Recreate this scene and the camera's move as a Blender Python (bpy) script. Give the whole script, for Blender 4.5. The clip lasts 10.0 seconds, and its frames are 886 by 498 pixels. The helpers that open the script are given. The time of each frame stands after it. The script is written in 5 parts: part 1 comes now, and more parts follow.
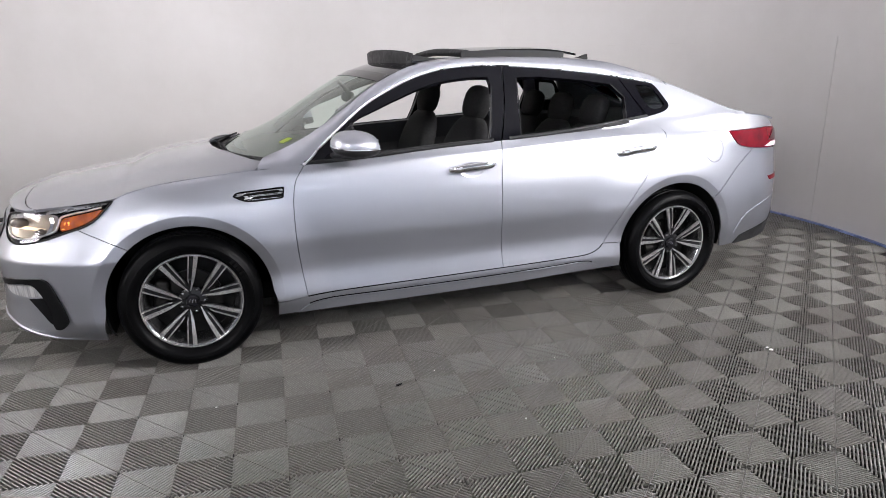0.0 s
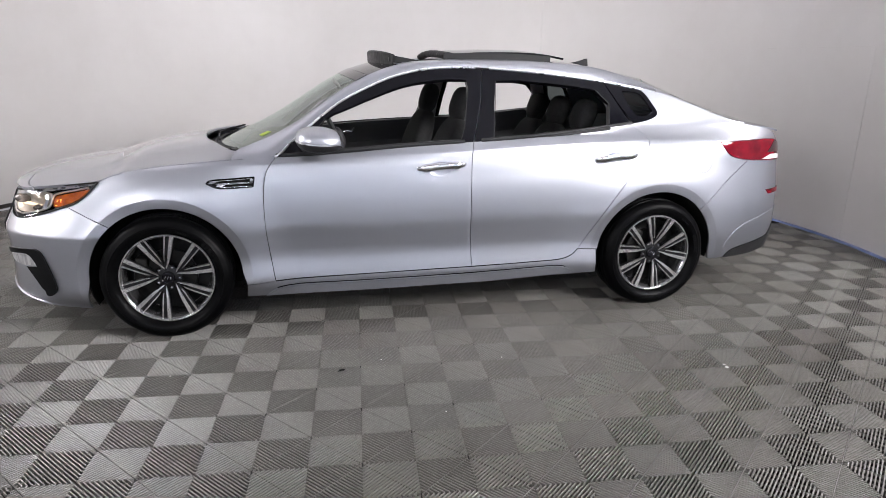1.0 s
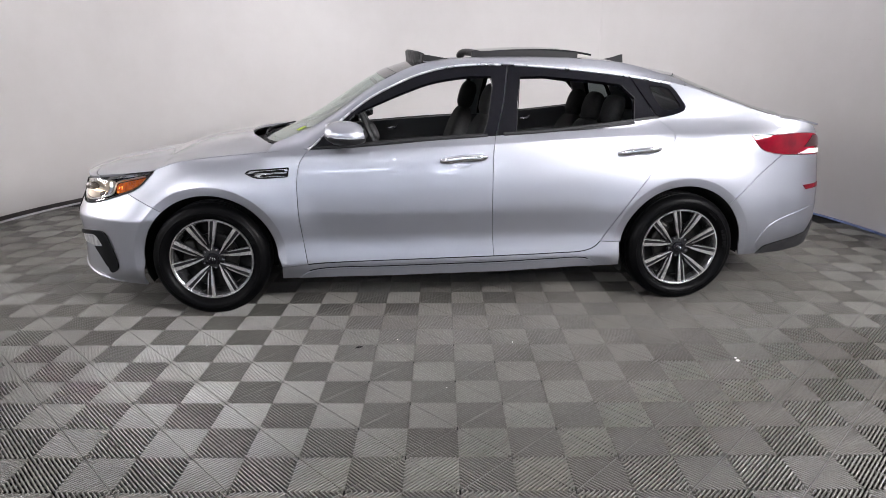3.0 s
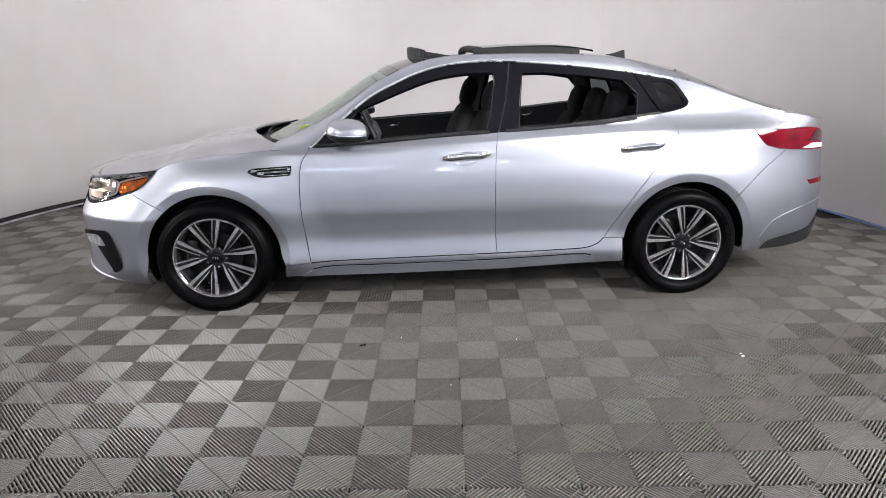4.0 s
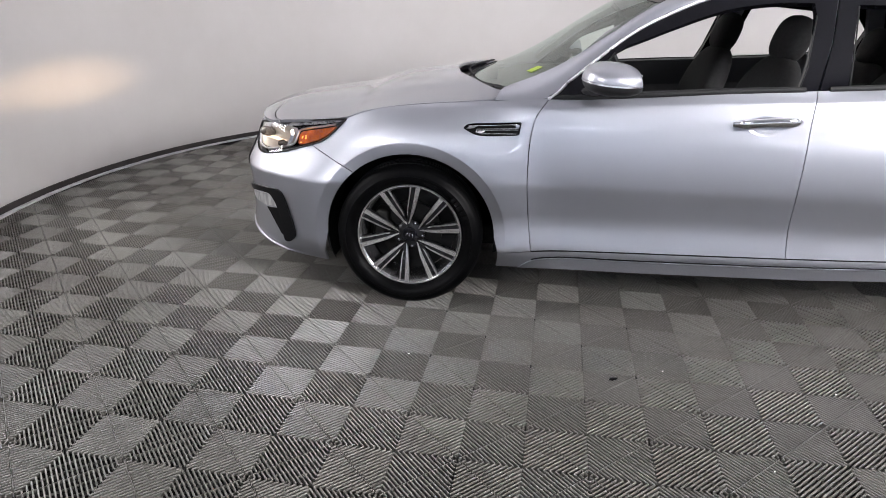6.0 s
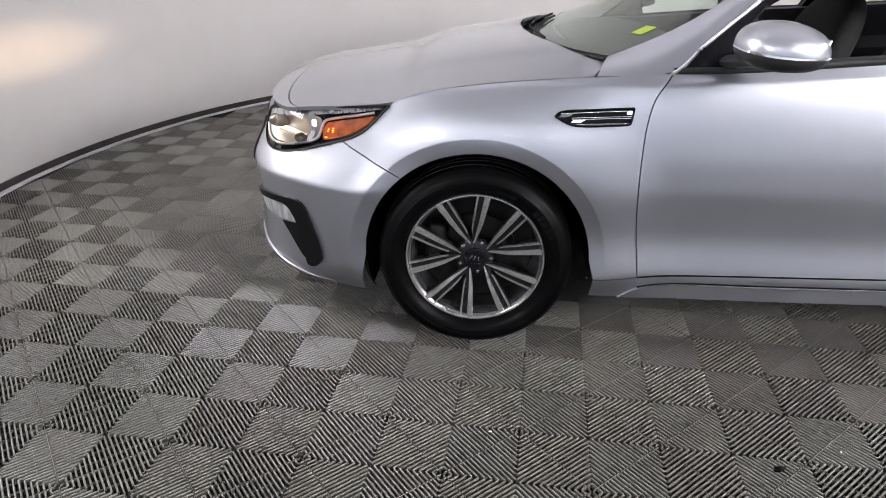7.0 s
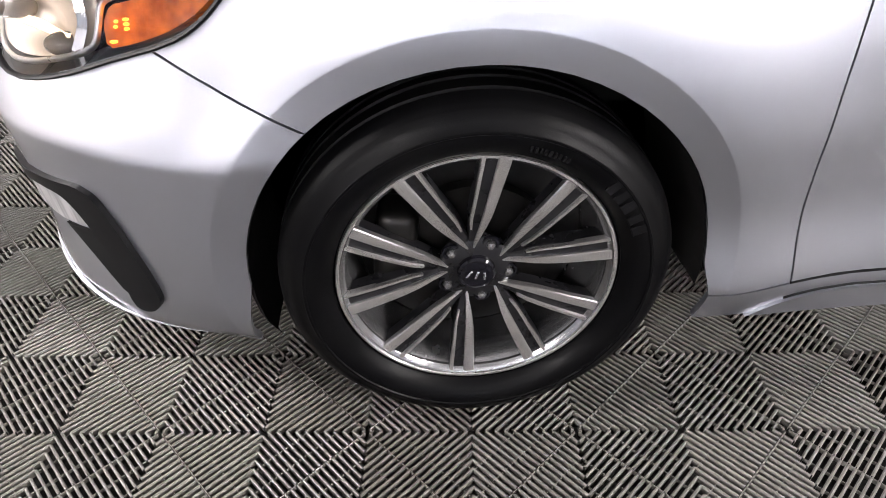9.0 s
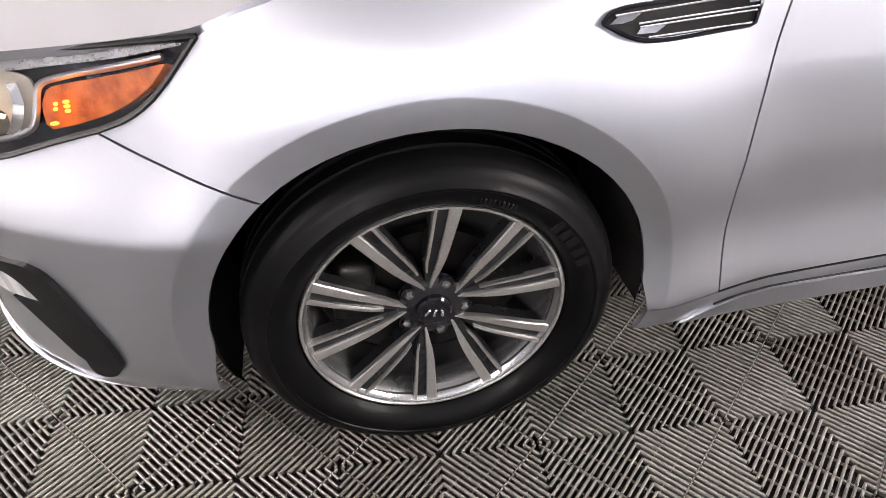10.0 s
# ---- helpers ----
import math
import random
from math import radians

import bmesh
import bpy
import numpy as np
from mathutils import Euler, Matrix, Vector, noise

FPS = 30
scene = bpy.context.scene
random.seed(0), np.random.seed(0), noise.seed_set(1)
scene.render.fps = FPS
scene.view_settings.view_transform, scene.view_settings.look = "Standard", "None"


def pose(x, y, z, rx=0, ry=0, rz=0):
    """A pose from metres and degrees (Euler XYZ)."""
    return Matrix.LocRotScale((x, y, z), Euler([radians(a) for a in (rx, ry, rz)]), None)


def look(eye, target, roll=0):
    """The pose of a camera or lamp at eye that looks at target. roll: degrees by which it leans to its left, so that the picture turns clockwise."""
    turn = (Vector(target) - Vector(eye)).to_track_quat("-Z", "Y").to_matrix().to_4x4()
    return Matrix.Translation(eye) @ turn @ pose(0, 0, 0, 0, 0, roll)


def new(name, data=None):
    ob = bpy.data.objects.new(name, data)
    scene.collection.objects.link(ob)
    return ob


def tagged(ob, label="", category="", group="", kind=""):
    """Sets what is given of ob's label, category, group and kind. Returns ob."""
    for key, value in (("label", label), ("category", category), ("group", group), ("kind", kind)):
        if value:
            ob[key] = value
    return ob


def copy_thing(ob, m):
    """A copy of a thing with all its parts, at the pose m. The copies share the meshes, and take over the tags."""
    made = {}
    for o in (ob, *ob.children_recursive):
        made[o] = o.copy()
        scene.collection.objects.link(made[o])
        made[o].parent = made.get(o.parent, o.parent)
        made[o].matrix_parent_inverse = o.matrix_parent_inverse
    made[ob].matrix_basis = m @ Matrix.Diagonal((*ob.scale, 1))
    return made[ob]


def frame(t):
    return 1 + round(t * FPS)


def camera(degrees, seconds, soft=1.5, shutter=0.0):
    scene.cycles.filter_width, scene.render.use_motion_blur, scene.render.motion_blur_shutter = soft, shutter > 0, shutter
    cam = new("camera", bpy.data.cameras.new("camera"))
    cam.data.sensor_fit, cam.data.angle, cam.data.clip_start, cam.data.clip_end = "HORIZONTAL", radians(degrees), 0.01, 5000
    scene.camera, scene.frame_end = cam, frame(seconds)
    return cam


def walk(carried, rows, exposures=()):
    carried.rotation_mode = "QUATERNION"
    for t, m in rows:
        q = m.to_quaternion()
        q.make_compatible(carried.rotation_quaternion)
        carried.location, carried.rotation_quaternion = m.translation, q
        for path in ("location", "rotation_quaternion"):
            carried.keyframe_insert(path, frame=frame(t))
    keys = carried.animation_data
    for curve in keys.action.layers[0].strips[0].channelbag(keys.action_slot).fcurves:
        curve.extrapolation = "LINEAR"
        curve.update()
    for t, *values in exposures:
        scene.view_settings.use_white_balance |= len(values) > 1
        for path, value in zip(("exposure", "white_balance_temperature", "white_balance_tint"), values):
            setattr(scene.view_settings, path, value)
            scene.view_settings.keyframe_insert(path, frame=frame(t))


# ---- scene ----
cam = camera(69.5, 10.0, soft=0.6)
PATH = [
    (0, (0.173, -4.011, 1.413), (0.816, -2.2, 0.86), -0.7),
    (0.5, (0.455, -4.205, 1.432), (0.963, -2.356, 0.863), 0.1),
    (1, (0.728, -4.278, 1.434), (1.142, -2.403, 0.875), 0.8),
    (1.5, (0.898, -4.337, 1.423), (1.148, -2.432, 0.868), 0.7),
    (2, (0.976, -4.421, 1.428), (1.158, -2.51, 0.867), 0.9),
    (3.5, (1.049, -4.52, 1.41), (1.204, -2.605, 0.854), -0.5),
    (4, (1.038, -4.507, 1.409), (1.191, -2.594, 0.847), -0.6),
    (4.5, (0.972, -4.419, 1.414), (1.11, -2.508, 0.84), -0.0),
    (5, (0.783, -4.226, 1.403), (0.864, -2.321, 0.8), 1.3),
    (5.5, (0.649, -3.899, 1.374), (0.576, -2.019, 0.694), 1.7),
    (6, (0.383, -3.571, 1.324), (0.227, -1.713, 0.6), 1.2),
    (6.2, (0.269, -3.418, 1.328), (0.111, -1.575, 0.567), 0.9),
    (7.3, (-0.037, -2.575, 1.264), (-0.13, -0.786, 0.374), -0.8),
    (7.5, (-0.094, -2.388, 1.227), (-0.108, -0.608, 0.314), -0.5),
    (8, (-0.142, -2.013, 1.116), (-0.059, -0.279, 0.124), 0.9),
    (8.5, (-0.154, -1.759, 1.04), (-0.077, -0.097, -0.071), 0.2),
    (9, (-0.11, -1.686, 1.018), (-0.009, -0.095, -0.191), -1.1),
    (9.5, (-0.105, -1.677, 1.05), (0.079, -0.138, -0.214), -0.7),
    (10, (-0.14, -1.654, 1.129), (0.158, -0.134, -0.125), -1.2),
]

walk(cam, [(t, look(eye, target, roll)) for t, eye, target, roll in PATH],
     exposures=[(0.0, -0.15, 6450, 10), (4.5, -0.16, 6450, 10), (5.5, -0.19, 6450, 10), (6.2, -0.14, 6450, 10), (7.5, -0.01, 6450, 10), (8.2, 0.2, 6600, 11), (9.0, 0.66, 6750, 12), (10.0, 0.80, 7000, 13)])

# ---- light ----
world = bpy.data.worlds.new("world")
scene.world = world
world.use_nodes = True
world.node_tree.nodes["Background"].inputs[0].default_value = (0.75, 0.82, 1.0, 1)
world.node_tree.nodes["Background"].inputs[1].default_value = 0.05
# glow strengths; softboxes, bands and bay door are added lights out of view
PANEL_GLOW, BAND_EAST, BAND_WEST, BAY_GLOW, DOOR_GLOW, EAST_GLOW, WEST_GLOW, TUBE_GLOW, WALL_TUBE_GLOW = 0.10, 14.0, 19.0, 1.0, 0.5, 80.0, 26.0, 180.0, 48.0

BOOTH = (1.235, 0.5, 4.0)          # centre and radius of the round booth
CEIL = 4.2


def lamp(name, kind, m, energy, color, **more):
    data = bpy.data.lights.new(name, kind)
    data.energy, data.color = energy, color
    for key, value in more.items():
        if key == "size": data.size = value
        if key == "size_y": data.size_y = value
        if key == "radius": data.shadow_soft_size = value
        if key == "spot": data.spot_size = radians(value)
        if key == "blend": data.spot_blend = value
        if key == "shape": data.shape = value
    ob = new(name, data)
    ob.matrix_world = m
    return ob


# ---- materials ----
class Mat:
    """A node material with a principled surface and short helpers."""

    def __init__(self, name, color, rough=0.5, metal=0.0, **extra):
        self.mat = bpy.data.materials.new(name)
        self.mat.use_nodes = True
        self.nodes, self.links = self.mat.node_tree.nodes, self.mat.node_tree.links
        self.bsdf, self.co = self.nodes["Principled BSDF"], None
        self.set("Base Color", (*color, 1))
        self.set("Roughness", rough)
        self.set("Metallic", metal)
        for key, value in extra.items():
            self.set(key.replace("_", " "), value)

    def set(self, key, value):
        self.bsdf.inputs[key].default_value = value

    def node(self, kind, **values):
        n = self.nodes.new(kind)
        for key, value in values.items():
            n.inputs[key].default_value = value
        return n

    def place(self, kind="Object"):
        if self.co is None:
            self.co = self.nodes.new("ShaderNodeTexCoord")
        return self.co.outputs[kind]

    def noise(self, scale, detail=4.0, rough=0.6, stretch=None, where="Object"):
        n = self.node("ShaderNodeTexNoise", Scale=scale, Detail=detail, Roughness=rough)
        if stretch:
            m = self.nodes.new("ShaderNodeMapping")
            m.inputs["Scale"].default_value = stretch
            self.links.new(self.place(where), m.inputs[0])
            self.links.new(m.outputs[0], n.inputs["Vector"])
        else:
            self.links.new(self.place(where), n.inputs["Vector"])
        return n.outputs[0]

    def ramp(self, fac, stops):
        r = self.nodes.new("ShaderNodeValToRGB")
        while len(r.color_ramp.elements) < len(stops):
            r.color_ramp.elements.new(0.5)
        for e, (at, c) in zip(r.color_ramp.elements, stops):
            e.position, e.color = at, (*c, 1) if len(c) == 3 else c
        self.links.new(fac, r.inputs[0])
        return r.outputs[0]

    def mix(self, fac, a, b, mode="MIX"):
        m = self.nodes.new("ShaderNodeMix")
        m.data_type, m.blend_type = "RGBA", mode
        for socket, value in ((m.inputs[0], fac), (m.inputs[6], a), (m.inputs[7], b)):
            if isinstance(value, (int, float)):
                socket.default_value = value
            elif isinstance(value, tuple):
                socket.default_value = (*value, 1)
            else:
                self.links.new(value, socket)
        return m.outputs[2]

    def to(self, key, out):
        self.links.new(out, self.bsdf.inputs[key])
        return self

    def bump(self, height, strength=0.2, distance=0.01):
        b = self.node("ShaderNodeBump", Strength=strength, Distance=distance)
        self.links.new(height, b.inputs["Height"])
        self.links.new(b.outputs[0], self.bsdf.inputs["Normal"])
        return self

    def random(self):
        return self.nodes.new("ShaderNodeObjectInfo").outputs["Random"]


def build_materials():
    m = {}

    paint = Mat("silver_paint", (0.60, 0.605, 0.64), 0.3, 0.97, Coat_Weight=1.0, Coat_Roughness=0.02)
    flake = paint.noise(2600, 1.0, 0.5)
    haze = paint.noise(3.0, 3.0, 0.5)
    paint.to("Roughness", paint.ramp(flake, [(0.3, (0.37,) * 3), (0.7, (0.46,) * 3)]))
    paint.to("Base Color", paint.mix(0.12, paint.ramp(flake, [(0.3, (0.318, 0.327, 0.360)), (0.7, (0.409, 0.419, 0.458))]), paint.ramp(haze, [(0.3, (0.312, 0.322, 0.354)), (0.7, (0.412, 0.423, 0.462))])))
    m["paint"] = paint.mat

    black = Mat("gloss_black_trim", (0.005, 0.005, 0.007), 0.12, 0.0, Specular_IOR_Level=0.24)
    black.to("Roughness", black.ramp(black.noise(9, 4), [(0.3, (0.03,) * 3), (0.75, (0.08,) * 3)]))
    m["gloss_black"] = black.mat

    matte = Mat("black_plastic", (0.012, 0.012, 0.013), 0.5, Specular_IOR_Level=0.3)
    matte.to("Roughness", matte.ramp(matte.noise(30, 3), [(0.3, (0.45,) * 3), (0.7, (0.65,) * 3)]))
    matte.bump(matte.noise(900, 2), 0.15, 0.001)
    m["plastic"] = matte.mat

    chrome = Mat("chrome", (0.82, 0.82, 0.84), 0.08, 1.0)
    chrome.to("Roughness", chrome.ramp(chrome.noise(14, 3), [(0.3, (0.05,) * 3), (0.7, (0.14,) * 3)]))
    m["chrome"] = chrome.mat
    soft = Mat("soft_chrome", (0.86, 0.86, 0.88), 0.2, 1.0)
    soft.to("Roughness", soft.ramp(soft.noise(20, 3), [(0.3, (0.24,) * 3), (0.7, (0.36,) * 3)]))
    m["soft_chrome"] = soft.mat

    satin = Mat("satin_silver", (0.55, 0.55, 0.57), 0.28, 0.9)
    satin.to("Roughness", satin.ramp(satin.noise(40, 3), [(0.3, (0.22,) * 3), (0.7, (0.34,) * 3)]))
    m["satin"] = satin.mat

    rubber = Mat("tyre_rubber", (0.014, 0.014, 0.015), 0.5, Specular_IOR_Level=0.06)
    dust = rubber.noise(7, 5)
    rubber.to("Base Color", rubber.ramp(dust, [(0.35, (0.0012, 0.0012, 0.0016)), (0.75, (0.003, 0.003, 0.003))]))
    rubber.to("Roughness", rubber.ramp(rubber.noise(22, 4), [(0.3, (0.30,) * 3), (0.7, (0.48,) * 3)]))
    rubber.bump(rubber.noise(420, 3), 0.2, 0.001)
    m["rubber"] = rubber.mat

    mark = Mat("raised_rubber", (0.004, 0.004, 0.0044), 0.4, Specular_IOR_Level=0.05)
    mark.bump(mark.noise(500, 2), 0.1, 0.001)
    m["mark"] = mark.mat

    bezel = Mat("moulded_black_bezel", (0.005, 0.005, 0.0055), 0.4, Specular_IOR_Level=0.06)
    bezel.bump(bezel.noise(700, 2), 0.1, 0.001)
    m["bezel"] = bezel.mat
    ribbed = Mat("ribbed_fog_lens", (0.20, 0.20, 0.205), 0.3, 0.5)
    ribbed.to("Base Color", ribbed.ramp(ribbed.noise(60, 2, 0.5, (1, 1, 0.2)), [(0.35, (0.24, 0.24, 0.245)), (0.65, (0.46, 0.46, 0.465))]))
    m["fog_lens"] = ribbed.mat

    face = Mat("machined_alloy", (0.60, 0.59, 0.58), 0.3, 0.95)
    lathe = face.nodes.new("ShaderNodeTexWave")
    lathe.wave_type, lathe.rings_direction = "RINGS", "Y"
    lathe.inputs["Scale"].default_value, lathe.inputs["Distortion"].default_value = 260, 0.4
    face.links.new(face.place(), lathe.inputs["Vector"])
    face.to("Roughness", face.ramp(lathe.outputs[1], [(0.0, (0.24,) * 3), (1.0, (0.36,) * 3)]))
    face.bump(lathe.outputs[1], 0.05, 0.0005)
    m["alloy"] = face.mat

    dark = Mat("dark_grey_rim_paint", (0.007, 0.007, 0.008), 0.28, 0.0, Specular_IOR_Level=0.25, Coat_Weight=0.05, Coat_Roughness=0.08)
    dark.to("Roughness", dark.ramp(dark.noise(24, 4), [(0.3, (0.22,) * 3), (0.7, (0.36,) * 3)]))
    m["rim_dark"] = dark.mat

    barrel = Mat("rim_barrel", (0.26, 0.26, 0.265), 0.2, 0.9)
    barrel.to("Roughness", barrel.ramp(barrel.noise(16, 4), [(0.3, (0.16,) * 3), (0.7, (0.28,) * 3)]))
    m["barrel"] = barrel.mat

    # near-black iron: the shade inside the wheel is put into its colour
    iron = Mat("darkened_brake_iron", (0.13, 0.125, 0.12), 0.42, 0.9)
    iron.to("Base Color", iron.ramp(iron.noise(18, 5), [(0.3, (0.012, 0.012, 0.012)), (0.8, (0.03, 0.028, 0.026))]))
    m["iron"] = iron.mat

    cloth = Mat("dark_seat_cloth", (0.02, 0.02, 0.022), 0.85)
    cloth.bump(cloth.noise(350, 3), 0.3, 0.002)
    cloth.to("Base Color", cloth.ramp(cloth.noise(60, 4), [(0.3, (0.007, 0.007, 0.0075)), (0.7, (0.018, 0.018, 0.019))]))
    m["cloth"] = cloth.mat

    trim = Mat("interior_trim", (0.03, 0.03, 0.032), 0.6)
    trim.bump(trim.noise(260, 3), 0.2, 0.001)
    m["trim"] = trim.mat

    liner = Mat("grey_headliner", (0.26, 0.26, 0.265), 0.9)
    liner.bump(liner.noise(300, 3), 0.2, 0.001)
    liner.to("Base Color", liner.ramp(liner.noise(10, 4), [(0.3, (0.23, 0.23, 0.235)), (0.7, (0.3, 0.3, 0.305))]))
    m["liner"] = liner.mat

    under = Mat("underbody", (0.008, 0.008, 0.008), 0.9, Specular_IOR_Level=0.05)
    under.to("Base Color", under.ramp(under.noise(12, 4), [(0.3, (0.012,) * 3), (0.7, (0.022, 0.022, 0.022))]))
    m["under"] = under.mat

    def pane(name, tint, clear, smooth, ior=1.5, shine_tint=(1, 1, 1)):
        g = Mat(name, tint, smooth)
        see = g.nodes.new("ShaderNodeBsdfTransparent")
        see.inputs[0].default_value = (*clear, 1)
        shine = g.node("ShaderNodeBsdfGlossy", Roughness=smooth)
        shine.inputs["Color"].default_value = (*shine_tint, 1)
        edge = g.node("ShaderNodeFresnel", IOR=ior)
        both = g.nodes.new("ShaderNodeMixShader")
        g.links.new(edge.outputs[0], both.inputs[0])
        g.links.new(see.outputs[0], both.inputs[1])
        g.links.new(shine.outputs[0], both.inputs[2])
        g.links.new(both.outputs[0], g.nodes["Material Output"].inputs[0])
        return g.mat

    m["glass"] = pane("clear_glass", (1, 1, 1), (0.80, 0.88, 0.83), 0.0)
    m["screen"] = pane("windscreen_glass", (1, 1, 1), (0.76, 0.86, 0.80), 0.0, 1.62, (0.93, 1.0, 0.95))
    m["privacy"] = pane("privacy_glass", (0.1, 0.1, 0.1), (0.13, 0.15, 0.15), 0.0)
    m["tinted"] = pane("tinted_glass", (0.1, 0.1, 0.1), (0.32, 0.36, 0.35), 0.0)
    plain = Mat("pane_inner_side", (1, 1, 1), 0.0)
    see = plain.nodes.new("ShaderNodeBsdfTransparent")
    see.inputs[0].default_value = (0.97, 0.99, 0.98, 1)
    plain.links.new(see.outputs[0], plain.nodes["Material Output"].inputs[0])
    m["pane_inner"] = plain.mat
    m["lens"] = pane("lamp_lens", (1, 1, 1), (0.96, 0.95, 0.93), 0.02)

    roofglass = Mat("black_roof_glass", (0.008, 0.008, 0.009), 0.05, 0.0, Specular_IOR_Level=0.3)
    roofglass.to("Roughness", roofglass.ramp(roofglass.noise(6, 3), [(0.3, (0.03,) * 3), (0.8, (0.1,) * 3)]))
    m["roofglass"] = roofglass.mat

    red = Mat("red_lamp_plastic", (0.36, 0.005, 0.010), 0.06, 0.0, Specular_IOR_Level=0.3)
    red.to("Base Color", red.ramp(red.noise(8, 3), [(0.3, (0.08, 0.001, 0.005)), (0.7, (0.19, 0.002, 0.012))]))
    m["red"] = red.mat
    deep = Mat("deep_red_lamp_plastic", (0.022, 0.002, 0.003), 0.08, 0.0, Coat_Weight=1.0)
    deep.to("Roughness", deep.ramp(deep.noise(8, 3), [(0.3, (0.05,) * 3), (0.7, (0.14,) * 3)]))
    m["deep_red"] = deep.mat
    white = Mat("white_lamp_plastic", (0.72, 0.7, 0.7), 0.2, 0.0, Coat_Weight=1.0)
    white.to("Roughness", white.ramp(white.noise(8, 3), [(0.3, (0.12,) * 3), (0.7, (0.25,) * 3)]))
    m["white_lens"] = white.mat

    amber = Mat("amber_lamp_plastic", (0.62, 0.13, 0.008), 0.16, 0.0, Coat_Weight=1.0)
    cells = amber.nodes.new("ShaderNodeTexVoronoi")
    cells.inputs["Scale"].default_value = 130
    amber.links.new(amber.place(), cells.inputs["Vector"])
    amber.bump(cells.outputs[0], 0.35, 0.003)
    amber.to("Base Color", amber.ramp(amber.noise(42, 2), [(0.32, (0.22, 0.028, 0.002)), (0.68, (0.60, 0.135, 0.008))]))
    # faint emission lifts the amber plastic out of the dark bowl
    amber.set("Emission Color", (1.0, 0.25, 0.02, 1))
    amber.set("Emission Strength", 0.05)
    m["amber"] = amber.mat

    def glow(name, color, strength):
        g = Mat(name, color, 0.4)
        g.set("Emission Color", (*color, 1))
        g.set("Emission Strength", strength)
        return g.mat

    m["headlamp_glow"] = glow("headlamp_glow", (1.0, 0.80, 0.60), 0.9)
    m["amber_glow"] = glow("amber_glint_glow", (1.0, 0.36, 0.03), 2.2)
    m["panel_glow"] = glow("overhead_fill_glow", (0.985, 0.965, 1.0), PANEL_GLOW)
    m["bay_glow"] = glow("fill_door_glow", (0.90, 0.93, 1.0), DOOR_GLOW)
    m["south_glow"] = glow("south_fill_glow", (0.975, 0.965, 1.0), BAY_GLOW)
    m["east_glow"] = glow("east_fill_glow", (1.0, 0.972, 0.985), EAST_GLOW)
    m["west_glow"] = glow("west_fill_glow", (1.0, 0.972, 0.985), WEST_GLOW)
    m["band_east"] = glow("east_fill_band_glow", (1.0, 0.972, 0.985), BAND_EAST)
    m["band_west"] = glow("west_fill_band_glow", (1.0, 0.972, 0.985), BAND_WEST)
    m["wall_tube_glow"] = glow("wall_tube_glow", (0.80, 0.87, 1.0), WALL_TUBE_GLOW)
    m["tube_glow"] = glow("tube_glow", (0.88, 0.92, 1.0), TUBE_GLOW)

    bowl = Mat("lamp_reflector", (0.50, 0.465, 0.425), 0.3, 0.9)
    bowl.to("Roughness", bowl.ramp(bowl.noise(30, 3), [(0.3, (0.34,) * 3), (0.7, (0.5,) * 3)]))
    m["bowl"] = bowl.mat
    lensy = Mat("projector_glass", (0.10, 0.085, 0.075), 0.12, 0.2)
    lensy.to("Roughness", lensy.ramp(lensy.noise(40, 3), [(0.3, (0.08,) * 3), (0.7, (0.2,) * 3)]))
    m["projector"] = lensy.mat

    wall = Mat("white_booth_wall", (0.55, 0.53, 0.52), 0.42)
    stain = wall.noise(0.7, 6, 0.65)
    fine = wall.noise(4, 5, 0.6, (1, 1, 0.7))
    tone = wall.ramp(stain, [(0.3, (0.515, 0.493, 0.480)), (0.7, (0.575, 0.553, 0.543))])
    wall.to("Base Color", wall.mix(0.10, tone, wall.ramp(fine, [(0.35, (0.53, 0.515, 0.50)), (0.65, (0.64, 0.63, 0.62))])))
    wall.to("Roughness", wall.ramp(fine, [(0.3, (0.36,) * 3), (0.7, (0.52,) * 3)]))
    wall.bump(wall.noise(3, 4), 0.06, 0.02)
    m["wall"] = wall.mat

    seam = Mat("wall_joint", (0.42, 0.40, 0.38), 0.7)
    seam.to("Base Color", seam.ramp(seam.noise(9, 4), [(0.3, (0.46, 0.44, 0.42)), (0.7, (0.6, 0.58, 0.56))]))
    m["seam"] = seam.mat

    base = Mat("dark_skirting", (0.02, 0.017, 0.016), 0.6)
    base.to("Base Color", base.ramp(base.noise(8, 4), [(0.3, (0.012, 0.010, 0.010)), (0.7, (0.035, 0.028, 0.026))]))
    m["skirting"] = base.mat

    edge = Mat("grey_edge_strip", (0.5, 0.49, 0.5), 0.45)
    edge.to("Base Color", edge.ramp(edge.noise(6, 4), [(0.3, (0.42, 0.41, 0.43)), (0.7, (0.58, 0.57, 0.6))]))
    m["edge"] = edge.mat

    tape = Mat("blue_tape", (0.16, 0.26, 0.78), 0.4)
    tape.to("Base Color", tape.ramp(tape.noise(5, 4, 0.6, (1, 1, 0.2)), [(0.35, (0.07, 0.10, 0.24)), (0.62, (0.30, 0.38, 0.68))]))
    m["tape"] = tape.mat

    # grey of the added bay walls, set for what the car reflects
    bay = Mat("grey_bay_reflector", (0.3, 0.3, 0.31), 0.7)
    bay.to("Base Color", bay.ramp(bay.noise(0.8, 6), [(0.3, (0.30, 0.31, 0.345)), (0.7, (0.38, 0.39, 0.43))]))
    m["bay"] = bay.mat

    # unseen ceiling, coloured dark grey so that it returns less light
    ceil = Mat("dimmed_ceiling_paint", (0.75, 0.74, 0.73), 0.7)
